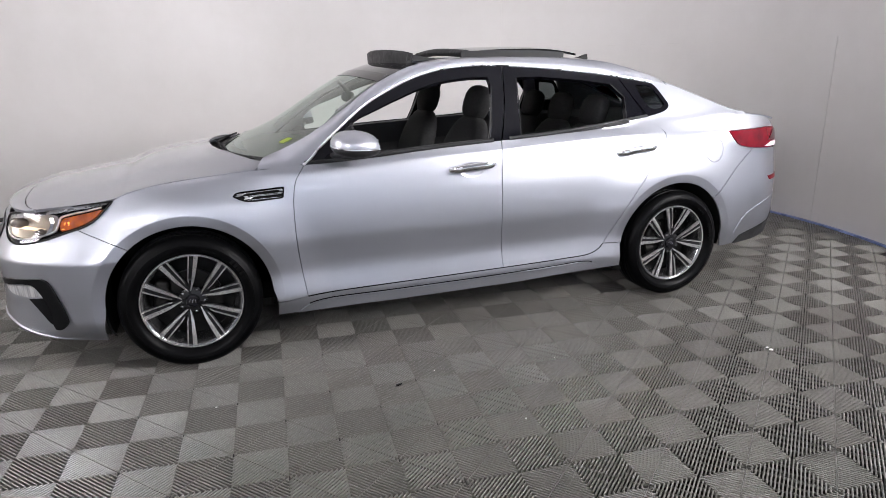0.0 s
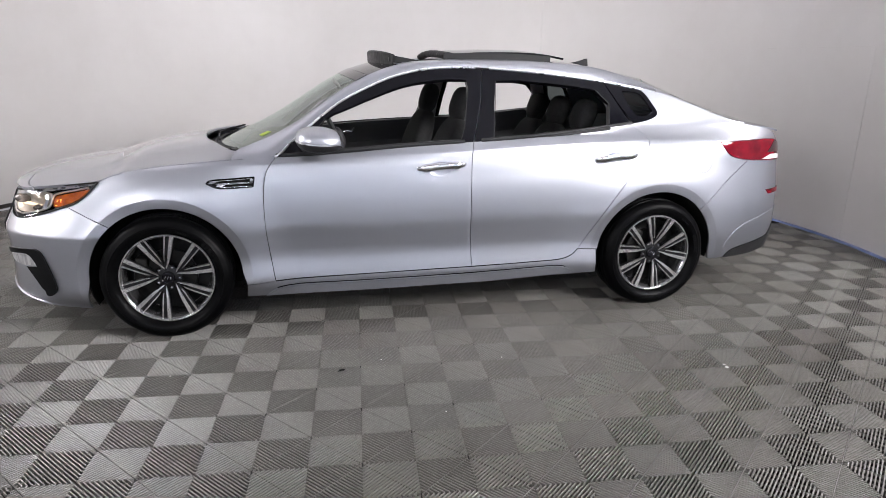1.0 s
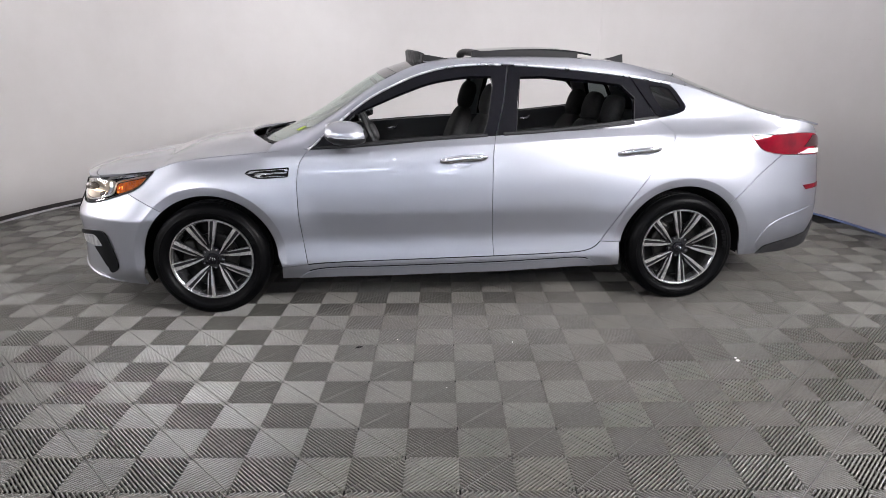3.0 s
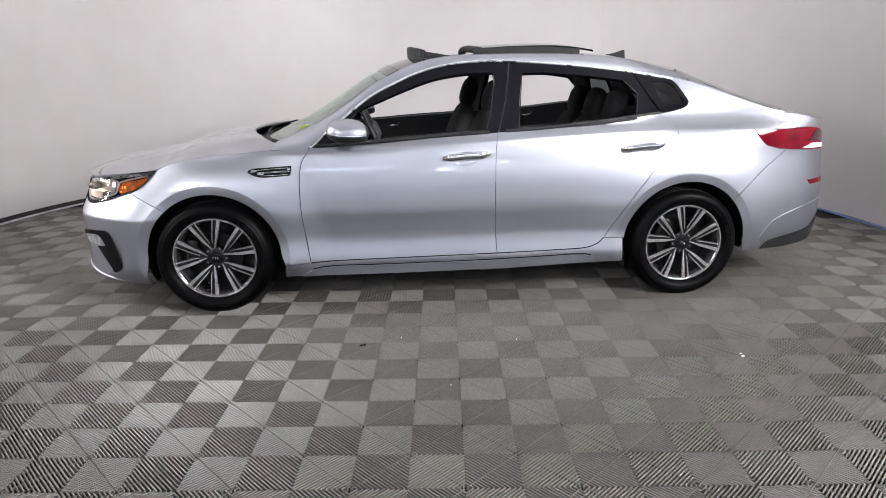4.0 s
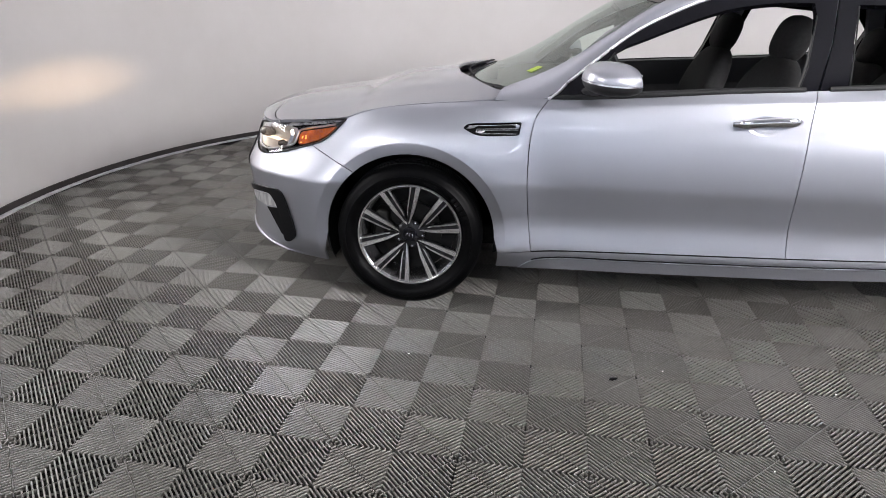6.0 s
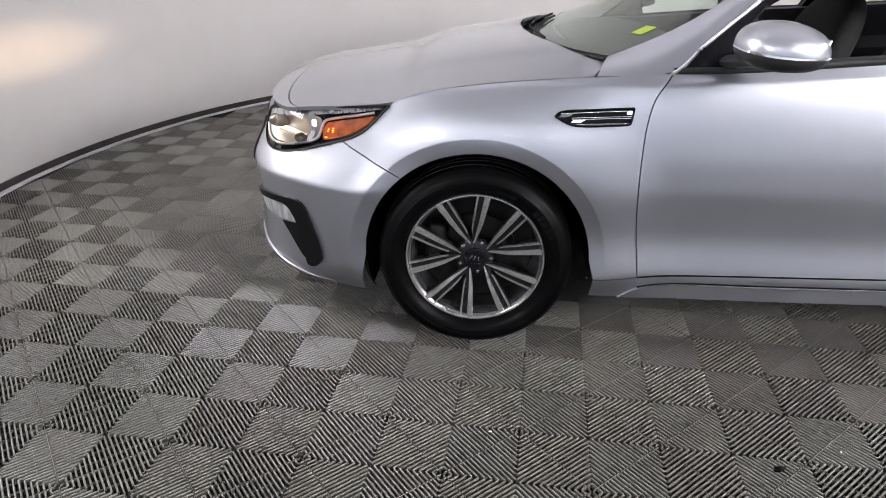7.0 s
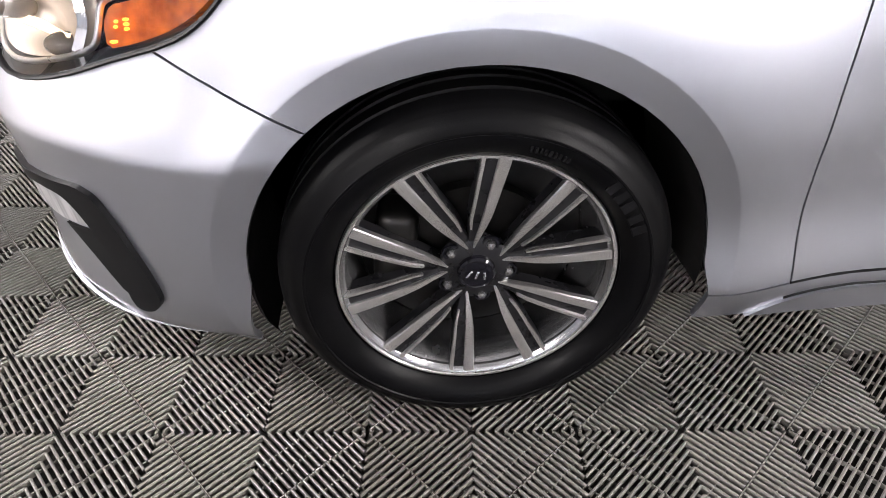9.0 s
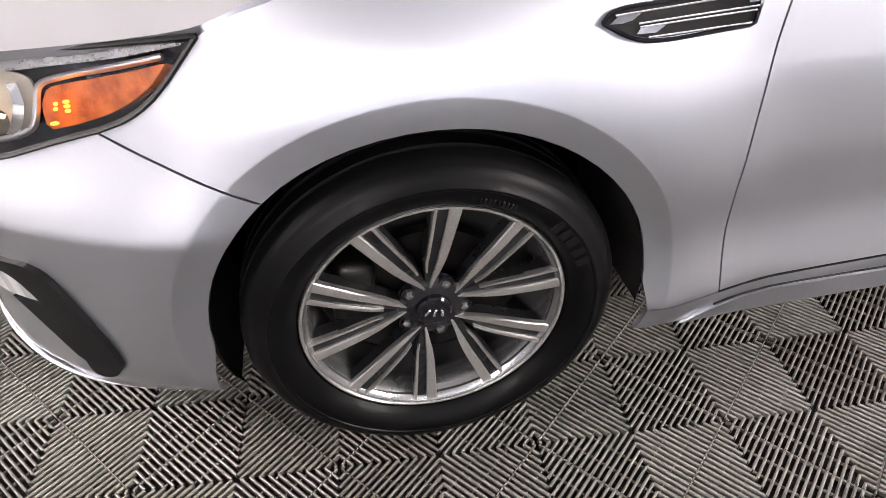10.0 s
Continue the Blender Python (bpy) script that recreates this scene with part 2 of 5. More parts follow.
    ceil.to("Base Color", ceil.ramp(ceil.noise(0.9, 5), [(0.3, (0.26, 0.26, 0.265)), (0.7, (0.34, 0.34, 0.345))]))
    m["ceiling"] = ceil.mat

    # pale blue-grey for an unseen floor that bounces light onto the lower flank
    pale = Mat("bounce_floor_paint", (0.5, 0.53, 0.6), 0.45)
    pale.to("Base Color", pale.ramp(pale.noise(1.2, 6), [(0.3, (0.42, 0.435, 0.48)), (0.7, (0.52, 0.535, 0.57))]))
    pale.bump(pale.noise(60, 4), 0.1, 0.003)
    m["concrete"] = pale.mat

    tile = Mat("grey_floor_tile", (0.2, 0.195, 0.185), 0.42)
    world_dirt = tile.nodes.new("ShaderNodeNewGeometry")
    spots = tile.node("ShaderNodeTexNoise", Scale=1.3, Detail=6.0, Roughness=0.65)
    tile.links.new(world_dirt.outputs["Position"], spots.inputs["Vector"])
    grain = tile.node("ShaderNodeTexNoise", Scale=55.0, Detail=4.0, Roughness=0.6)
    tile.links.new(world_dirt.outputs["Position"], grain.inputs["Vector"])
    shade = tile.ramp(spots.outputs[0], [(0.32, (0.106, 0.103, 0.096)), (0.68, (0.158, 0.154, 0.144))])
    each = tile.ramp(tile.random(), [(0.0, (0.80, 0.765, 0.745)), (0.35, (0.92, 0.925, 0.90)), (0.7, (0.98, 0.96, 0.93)), (1.0, (1.08, 1.08, 1.07))])
    shade = tile.mix(1.0, shade, each, "MULTIPLY")
    speck = tile.ramp(grain.outputs[0], [(0.3, (0.78, 0.77, 0.75)), (0.7, (1.1, 1.1, 1.1))])
    tile.to("Base Color", tile.mix(1.0, shade, speck, "MULTIPLY"))
    tile.to("Roughness", tile.ramp(spots.outputs[0], [(0.3, (0.27,) * 3), (0.7, (0.42,) * 3)]))
    m["tile"] = tile.mat

    sub = Mat("dark_subfloor", (0.02, 0.019, 0.018), 0.85)
    sub.to("Base Color", sub.ramp(sub.noise(6, 5), [(0.3, (0.005, 0.005, 0.0045)), (0.7, (0.012, 0.011, 0.010))]))
    m["subfloor"] = sub.mat

    sticker = Mat("yellow_green_sticker", (0.52, 0.66, 0.08), 0.5)
    sticker.to("Base Color", sticker.ramp(sticker.noise(30, 3), [(0.3, (0.44, 0.6, 0.06)), (0.7, (0.6, 0.72, 0.14))]))
    m["sticker"] = sticker.mat
    paper = Mat("white_paper", (0.8, 0.79, 0.77), 0.7)
    paper.to("Base Color", paper.ramp(paper.noise(40, 3), [(0.3, (0.7, 0.69, 0.67)), (0.7, (0.85, 0.84, 0.83))]))
    m["paper"] = paper.mat
    m["mirror"] = Mat("mirror_glass", (0.85, 0.87, 0.88), 0.02, 1.0).mat
    return m


M = build_materials()


# ---- mesh helpers ----
def link(name, mesh, mat, parent=None, label="", kind="", category=""):
    if mat is not None and not mesh.materials:
        mesh.materials.append(mat)
    ob = new(name, mesh)
    ob.parent = parent
    return tagged(ob, label=label, kind=kind, category=category)


def part(name, bm, mat, parent=None, label="", smooth=None, kind="", category="", flip=False):
    """One mesh object from a bmesh. smooth: the angle in degrees up to which edges are shaded smooth."""
    if flip:
        bmesh.ops.scale(bm, vec=(1, -1, 1), verts=bm.verts)
        bmesh.ops.reverse_faces(bm, faces=bm.faces)
    if smooth:
        for f in bm.faces:
            f.smooth = True
        for e in bm.edges:
            if len(e.link_faces) == 2 and e.calc_face_angle(0) > radians(smooth):
                e.smooth = False
    mesh = bpy.data.meshes.new(name)
    bm.to_mesh(mesh)
    bm.free()
    return link(name, mesh, mat, parent, label, kind, category)


def rbox(size, at=(0, 0, 0), bevel=0.01, segments=2, turn=(0, 0, 0), taper=None, into=None):
    """A box with rounded edges, in a bmesh. taper: scale of the top in x and y."""
    bm = bmesh.new()
    bmesh.ops.create_cube(bm, size=1)
    bmesh.ops.scale(bm, vec=size, verts=bm.verts)
    if taper:
        for v in bm.verts:
            if v.co.z > 0:
                v.co.x *= taper[0]
                v.co.y *= taper[1]
    if bevel:
        bmesh.ops.bevel(bm, geom=bm.edges[:], offset=bevel, segments=segments, profile=0.5, affect="EDGES")
    bm.transform(pose(*at, *turn))
    if into is None:
        return bm
    mesh = bpy.data.meshes.new("piece")
    bm.to_mesh(mesh)
    bm.free()
    into.from_mesh(mesh)
    bpy.data.meshes.remove(mesh)
    return into


def revolve(profile, steps=64, axis="Y", closed=False):
    """A solid of revolution. profile: rows of (along the axis, radius)."""
    bm = bmesh.new()
    rings = []
    for k in range(steps):
        a = 2 * math.pi * k / steps
        c, s = math.cos(a), math.sin(a)
        if axis == "Y":
            rings.append([bm.verts.new((r * c, y, r * s)) for y, r in profile])
        else:
            rings.append([bm.verts.new((r * c, r * s, y)) for y, r in profile])
    n = len(profile)
    for k in range(steps):
        a, b = rings[k], rings[(k + 1) % steps]
        for i in range(n if closed else n - 1):
            j = (i + 1) % n
            bm.faces.new((a[i], a[j], b[j], b[i]))
    bmesh.ops.remove_doubles(bm, verts=bm.verts, dist=1e-6)
    bmesh.ops.recalc_face_normals(bm, faces=bm.faces)
    return bm


def sweep(points, profile, side=None, into=None, scales=None, closed=False):
    """A profile of (a, b) offsets carried along points: a goes along `side` (one vector or one for each point), b across both."""
    bm = into or bmesh.new()
    pts = [Vector(p) for p in points]
    rows = []
    for i, p in enumerate(pts):
        t = (pts[min(i + 1, len(pts) - 1)] - pts[max(i - 1, 0)]).normalized()
        s = Vector(side[i] if isinstance(side, list) else (side or (0, 0, 1)))
        s = (s - t * s.dot(t)).normalized()
        b = t.cross(s)
        k = scales[i] if scales else 1.0
        rows.append([bm.verts.new(p + s * (u * k) + b * (v * k)) for u, v in profile])
    n = len(profile)
    for a, b in zip(rows, rows[1:]):
        for i in range(n):
            bm.faces.new((a[i], a[(i + 1) % n], b[(i + 1) % n], b[i]))
    bm.faces.new(rows[0])
    bm.faces.new(rows[-1][::-1])
    bmesh.ops.recalc_face_normals(bm, faces=bm.faces)
    return bm


def ring_profile(a, b, n=10):
    return [(a * math.cos(2 * math.pi * k / n), b * math.sin(2 * math.pi * k / n)) for k in range(n)]


def blob(size, at, power=2.6, turn=(0, 0, 0), rings=14, steps=24):
    """A rounded, squarish body (superellipsoid)."""
    bm = bmesh.new()
    e = 2.0 / power

    def p(v):
        return math.copysign(abs(v) ** e, v)

    rows = []
    for i in range(1, rings):
        a = math.pi * i / rings - math.pi / 2
        rows.append([bm.verts.new((size[0] * p(math.cos(a)) * p(math.cos(2 * math.pi * k / steps)), size[1] * p(math.cos(a)) * p(math.sin(2 * math.pi * k / steps)), size[2] * p(math.sin(a)))) for k in range(steps)])
    low, top = bm.verts.new((0, 0, -size[2])), bm.verts.new((0, 0, size[2]))
    for a, b in zip(rows, rows[1:]):
        for k in range(steps):
            bm.faces.new((a[k], a[(k + 1) % steps], b[(k + 1) % steps], b[k]))
    for k in range(steps):
        bm.faces.new((low, rows[0][(k + 1) % steps], rows[0][k]))
        bm.faces.new((top, rows[-1][k], rows[-1][(k + 1) % steps]))
    bm.transform(pose(*at, *turn))
    return bm


def smooth_line(points, n=8):
    """Points on a smooth curve through the given ones."""
    P = np.array(points, float)
    Q = np.vstack([2 * P[0] - P[1], P, 2 * P[-1] - P[-2]])
    out = []
    for i in range(1, len(Q) - 2):
        p0, p1, p2, p3 = Q[i - 1 : i + 3]
        knots = [0.0]
        for a, b in ((p0, p1), (p1, p2), (p2, p3)):
            knots.append(knots[-1] + max(np.linalg.norm(b - a), 1e-9) ** 0.5)
        t0, t1, t2, t3 = knots
        for t in np.linspace(t1, t2, n, endpoint=False):
            a1 = (t1 - t) / (t1 - t0) * p0 + (t - t0) / (t1 - t0) * p1
            a2 = (t2 - t) / (t2 - t1) * p1 + (t - t1) / (t2 - t1) * p2
            a3 = (t3 - t) / (t3 - t2) * p2 + (t - t2) / (t3 - t2) * p3
            b1 = (t2 - t) / (t2 - t0) * a1 + (t - t0) / (t2 - t0) * a2
            b2 = (t3 - t) / (t3 - t1) * a2 + (t - t1) / (t3 - t1) * a3
            out.append((t2 - t) / (t2 - t1) * b1 + (t - t1) / (t2 - t1) * b2)
    return np.array(out + [P[-1]])


def pchip(xs, ys, q):
    """Smooth values through (xs, ys) without overshoot."""
    xs, ys = np.asarray(xs, float), np.asarray(ys, float)
    q = np.clip(q, xs[0], xs[-1])
    h = np.diff(xs)
    d = np.diff(ys) / h
    m = np.zeros(len(xs))
    m[0], m[-1] = d[0], d[-1]
    for i in range(1, len(xs) - 1):
        if d[i - 1] * d[i] > 0:
            w1, w2 = 2 * h[i] + h[i - 1], h[i] + 2 * h[i - 1]
            m[i] = (w1 + w2) / (w1 / d[i - 1] + w2 / d[i])
    i = np.clip(np.searchsorted(xs, q) - 1, 0, len(xs) - 2)
    t = (q - xs[i]) / h[i]
    return (1 + 2 * t) * (1 - t) ** 2 * ys[i] + t * (1 - t) ** 2 * h[i] * m[i] + t * t * (3 - 2 * t) * ys[i + 1] + t * t * (t - 1) * h[i] * m[i + 1]


def inside(poly, pts):
    """Which points lie in a polygon."""
    x, y = pts[:, 0], pts[:, 1]
    hit = np.zeros(len(pts), bool)
    for (x0, y0), (x1, y1) in zip(poly, np.roll(poly, -1, 0)):
        if y0 != y1:
            hit ^= ((y0 > y) != (y1 > y)) & (x < (x1 - x0) * (y - y0) / (y1 - y0) + x0)
    return hit


def dense(poly, step):
    out = []
    for a, b in zip(poly, np.roll(poly, -1, 0)):
        n = max(1, int(np.ceil(np.linalg.norm(b - a) / step)))
        out += [a + (b - a) * k / n for k in range(n)]
    return np.array(out)


def shrink(poly, by):
    """The polygon drawn in by a small gap."""
    area = np.sum(poly[:, 0] * np.roll(poly[:, 1], -1) - np.roll(poly[:, 0], -1) * poly[:, 1])
    if area < 0:
        poly = poly[::-1]
    t = np.roll(poly, -1, 0) - np.roll(poly, 1, 0)
    n = np.stack([-t[:, 1], t[:, 0]], 1) / np.maximum(np.linalg.norm(t, axis=1), 1e-9)[:, None]
    return poly + n * by


def panel(name, outline, surface, mat, parent, holes=(), lift=0.0, thick=0.014, res=0.035, gap=0.0018, mirror=False, label="", lines=()):
    """A sheet-metal panel: an outline in the two coordinates of a surface, filled, laid on it and given turned-in edges."""
    from mathutils.geometry import delaunay_2d_cdt
    outer = shrink(dense(np.array(outline, float), res * 0.6), gap)
    loops = [outer] + [shrink(dense(np.array(h, float), res * 0.6), -gap) for h in holes]
    edges, border = [], []
    for loop in loops:
        k = len(border)
        border += list(loop)
        edges += [(k + i, k + (i + 1) % len(loop)) for i in range(len(loop))]
    rim = len(border)
    for line in lines:                        # inner creases that the mesh follows
        line = np.array(line)
        line = line[inside(outer, line)]
        clear = np.min(np.linalg.norm(line[:, None] - np.array(border)[None, :rim], axis=2), axis=1) if len(line) else np.zeros(0)
        line = line[clear > .004]
        border += list(line)
    border = np.array(border)
    lo, hi = outer.min(0), outer.max(0)
    gx, gy = np.meshgrid(np.arange(lo[0], hi[0], res), np.arange(lo[1], hi[1], res))
    grid = np.stack([gx.ravel(), gy.ravel()], 1)
    keep = inside(outer, grid)
    for h in loops[1:]:
        keep &= ~inside(h, grid)
    grid = grid[keep]
    if len(grid):
        near = np.min(np.linalg.norm(grid[:, None] - border[None], axis=2), axis=1)
        grid = grid[near > res * 0.45]
    pts = np.vstack([border, grid])
    vs, _, faces, *_ = delaunay_2d_cdt([Vector(p) for p in pts], edges, [], 0, 1e-6)
    uv = np.array([tuple(v) for v in vs])
    mid = np.array([uv[list(f)].mean(0) for f in faces])
    good = inside(outer, mid)
    for h in loops[1:]:
        good &= ~inside(h, mid)
    tris = [tuple(f) for f, g in zip(faces, good) if g]
    area = lambda f: (uv[f[1]][0] - uv[f[0]][0]) * (uv[f[2]][1] - uv[f[0]][1]) - (uv[f[1]][1] - uv[f[0]][1]) * (uv[f[2]][0] - uv[f[0]][0])
    tris = [f if area(f) > 0 else f[::-1] for f in tris]
    e = 2e-3
    pos = surface(uv[:, 0], uv[:, 1])
    du = surface(uv[:, 0] + e, uv[:, 1]) - surface(uv[:, 0] - e, uv[:, 1])
    dv = surface(uv[:, 0], uv[:, 1] + e) - surface(uv[:, 0], uv[:, 1] - e)
    nor = np.cross(du, dv)
    nor /= np.maximum(np.linalg.norm(nor, axis=1), 1e-12)[:, None]
    pos = pos + nor * lift
    verts, norms, polys = [tuple(p) for p in pos], [tuple(n) for n in nor], list(tris)
    count = {}
    for f in tris:
        for a, b in zip(f, f[1:] + f[:1]):
            count[(a, b)] = True
    for a, b in count:
        if (b, a) not in count:
            t = pos[b] - pos[a]
            o = np.cross(t, nor[a])
            o /= max(np.linalg.norm(o), 1e-12)
            k = len(verts)
            verts += [tuple(pos[a]), tuple(pos[b]), tuple(pos[b] - nor[b] * thick), tuple(pos[a] - nor[a] * thick)]
            norms += [tuple(o)] * 4
            polys.append((k, k + 3, k + 2, k + 1))
    if mirror:
        verts = [(x, -y, z) for x, y, z in verts]
        norms = [(x, -y, z) for x, y, z in norms]
        polys = [p[::-1] for p in polys]
    mesh = bpy.data.meshes.new(name)
    mesh.from_pydata(verts, [], polys)
    mesh.polygons.foreach_set("use_smooth", [True] * len(polys))
    mesh.normals_split_custom_set_from_vertices(norms)
    mesh.update()
    return link(name, mesh, mat, parent, label)


def skin(name, rows, mat, parent, label="", thick=0.0, mirror=False, inner=None):
    """A smooth sheet through rows of points. With thick it gets a second side and closed edges."""
    P = np.array(rows, float)
    n, m = P.shape[:2]
    verts = [tuple(p) for p in P.reshape(-1, 3)]
    polys = [(i * m + j, (i + 1) * m + j, (i + 1) * m + j + 1, i * m + j + 1) for i in range(n - 1) for j in range(m - 1)]
    if thick:
        du, dv = np.gradient(P, axis=0), np.gradient(P, axis=1)
        nor = np.cross(du, dv)
        nor /= np.maximum(np.linalg.norm(nor, axis=2), 1e-12)[..., None]
        k = n * m
        verts += [tuple(p) for p in (P - nor * thick).reshape(-1, 3)]
        polys += [tuple(k + v for v in p[::-1]) for p in polys]
        rim = [i * m for i in range(n)] + [(n - 1) * m + j for j in range(1, m)] + [i * m + m - 1 for i in range(n - 2, -1, -1)] + [j for j in range(m - 2, 0, -1)]
        polys += [(a, a + k, b + k, b) for a, b in zip(rim, rim[1:] + rim[:1])]
    if mirror:
        verts = [(x, -y, z) for x, y, z in verts]
        polys = [p[::-1] for p in polys]
    mesh = bpy.data.meshes.new(name)
    mesh.from_pydata(verts, [], polys)
    bm = bmesh.new()
    bm.from_mesh(mesh)
    if inner:                                 # the far side of a pane and its edge
        bm.faces.ensure_lookup_table()
        for f in bm.faces[(n - 1) * (m - 1) :]:
            f.material_index = 1
    bmesh.ops.recalc_face_normals(bm, faces=bm.faces)
    bpy.data.meshes.remove(mesh)
    ob = part(name, bm, mat, parent, label, smooth=40)
    if inner:
        ob.data.materials.append(inner)
    return ob


# ---- the booth ----
def arc(a0, a1, n, r, z):
    return [(BOOTH[0] + r * math.cos(radians(a0 + (a1 - a0) * k / n)), BOOTH[1] + r * math.sin(radians(a0 + (a1 - a0) * k / n)), z) for k in range(n + 1)]


def curved_wall(name, a0, a1, z0, z1, r, thick, mat, parent=None, label="", kind="", category=""):
    """A piece of the round wall between two angles."""
    n = max(2, int(abs(a1 - a0) / 2.5))
    bm = bmesh.new()
    rows = [[bm.verts.new(p) for p in arc(a0, a1, n, rr, zz)] for rr, zz in ((r, z0), (r, z1), (r + thick, z1), (r + thick, z0))]
    for k in range(n):
        for i in range(4):
            bm.faces.new((rows[i][k], rows[i][k + 1], rows[(i + 1) % 4][k + 1], rows[(i + 1) % 4][k]))
    bm.faces.new([r_[0] for r_ in rows])
    bm.faces.new([r_[-1] for r_ in rows][::-1])
    bmesh.ops.recalc_face_normals(bm, faces=bm.faces)
    return part(name, bm, mat, parent, label, smooth=30, kind=kind, category=category)


GATE0, GATE1 = -22, 205          # the wall runs between these angles; the rest is the gateway
booth_wall = curved_wall("wall_booth", GATE0, GATE1, 0.0, CEIL, BOOTH[2] + 0.006, 0.1, M["seam"], None, "round white photo booth wall of smooth painted panels", "structure", "wall")
# painted panels with fine joints, the lower row 1.61 m high
for a, b, z0, z1 in ((GATE0, -4.33, 0.0, 1.6092), (-4.27, 52, 0.0, 1.6092), (GATE0, 52, 1.6108, CEIL), (52.02, GATE1, 0.0, CEIL)):
    curved_wall("wall_panel", a, b, z0, z1, BOOTH[2], 0.005, M["wall"], booth_wall)
curved_wall("baseboard", 100, GATE1, 0.0, 0.05, BOOTH[2] - 0.014, 0.013, M["skirting"], None, "dark brown rubber skirting along the white wall", "structure", "skirting")
curved_wall("trim", 100, GATE1, 0.0, 0.012, BOOTH[2] - 0.045, 0.030, M["edge"], None, "thin grey edge strip on the floor by the skirting", "structure", "edge strip")
curved_wall("baseboard", GATE0, 60, 0.0, 0.014, BOOTH[2] - 0.03, 0.029, M["tape"], None, "blue taped floor edge along the white wall", "structure", "skirting")


def slab(name, size, at, mat, label, category, bevel=0.0):
    return part(name, rbox(size, at, bevel), mat, None, label, kind="structure", category=category)


slab("ceiling", (16, 24, 0.1), (BOOTH[0], -5.5, CEIL + 0.05), M["ceiling"], "plain ceiling over the booth, out of view, grey to return less light", "ceiling")
# bay walls out of view, added to close the room and reflect in the paint
slab("wall_bay_east", (0.1, 13.4, CEIL), (BOOTH[0] + 5.05, -7.7, CEIL / 2), M["bay"], "unseen grey bay wall outside the booth, added for the reflections", "wall")
slab("wall_bay_west", (0.1, 13.4, CEIL), (BOOTH[0] - 5.05, -7.7, CEIL / 2), M["bay"], "unseen grey bay wall outside the booth, added for the reflections", "wall")
slab("wall_bay_south", (10.0, 0.1, CEIL), (BOOTH[0], -14.35, CEIL / 2), M["bay"], "unseen grey bay wall outside the booth, added for the reflections", "wall")
# added door out of view; its panels glow to fill the flank's reflections
fill_door = slab("door_bay", (8.2, 0.06, 2.4), (BOOTH[0], -14.27, 1.2), M["satin"], "unseen sectional door with glowing panels, added to brighten the car's flank", "door")
for i in range(4):
    for j in range(3):
        part("door_panel", rbox((1.9, 0.02, 0.66), (BOOTH[0] - 3.03 + 2.02 * i, -14.232, 0.46 + 0.76 * j), 0.004, 1), M["bay_glow"], fill_door)
slab("wall_gate_east", (1.25, 0.1, CEIL), (BOOTH[0] + 4.375, -1.08, CEIL / 2), M["bay"], "unseen grey return wall beside the gateway, added to close the bay", "wall")
slab("wall_gate_west", (1.33, 0.1, CEIL), (BOOTH[0] - 4.335, -1.28, CEIL / 2), M["bay"], "unseen grey return wall beside the gateway, added to close the bay", "wall")


def light_band(a0, a1, glow, z0=2.42):
    """One length of an added light band, kept out of view: a curved tray and its diffuser."""
    root = tagged(new("light_band"), "curved white light band on the booth wall, out of view, added as fill light", "light band", "light bands")
    curved_wall("diffuser", a0 + 0.3, a1 - 0.3, z0 + 0.05, 3.13, BOOTH[2] - 0.10, 0.02, M[glow], root)
    curved_wall("tray", a0, a1, z0, 3.18, BOOTH[2] - 0.08, 0.07, M["satin"], root)
    for z in (z0, 3.13):
        curved_wall("tray_lip", a0, a1, z, z + 0.05, BOOTH[2] - 0.13, 0.055, M["satin"], root)
    return root


def fill_panel(at, size, turn=0.0, glow="panel_glow", tilt=0.0):
    """An added light panel, out of view, with a frame and a diffuser; a tilted one hangs from the ceiling on rods."""
    root = tagged(new("softbox"), "large white softbox with a metal frame, out of view, added to light the scene", "softbox", "softboxes")
    m = pose(*at, tilt, 0, turn)
    bm = bmesh.new()
    for sx in (-1, 1):
        rbox((0.05, size[1], 0.07), (sx * (size[0] / 2 - 0.025), 0, -0.035), 0.004, 1, into=bm)
        rbox((size[0] - 0.1, 0.05, 0.07), (0, sx * (size[1] / 2 - 0.025), -0.035), 0.004, 1, into=bm)
    rbox((size[0] - 0.1, size[1] - 0.1, 0.012), (0, 0, -0.008), 0, into=bm)
    bm.transform(m)
    part("frame", bm, M["satin"], root)
    bm = rbox((size[0] - 0.1, size[1] - 0.1, 0.012), (0, 0, -0.056), 0)
    bm.transform(m)
    part("diffuser", bm, M[glow], root)
    if tilt:
        for x in (-size[0] * 0.4, size[0] * 0.4):
            top = m @ Vector((x, size[1] / 2, -0.03))
            part("rod", rbox((0.016, 0.016, CEIL - top.z + 0.02), (top.x, top.y, (CEIL + top.z) / 2 - 0.01), 0.003, 1), M["satin"], root)
    return root


def tube_light(at, length, radius=0.016, glow="tube_glow", tilt=0.0, label="slim tube light under the bay ceiling, switched on"):
    """A batten with one tube."""
    root = tagged(new("tube_light"), label, "tube light", "tube lights")
    part("batten", rbox((length, 0.09, 0.05), (0, 0, -0.025), 0.006, 1), M["paper"], root)
    bm = revolve([(-length / 2 + 0.03, 0.0), (-length / 2 + 0.03, radius), (length / 2 - 0.03, radius), (length / 2 - 0.03, 0.0)], 16)
    bm.transform(pose(0, 0, -0.055 - radius, 0, 0, 90))
    part("tube", bm, M[glow], root)
    root.matrix_world = pose(*at, tilt, 0, 0)
    return root


# bands added beyond the view to brighten the car's ends and the walls
light_band(-21, -1, "band_east")
light_band(188.5, 204.5, "band_west", 0.95)
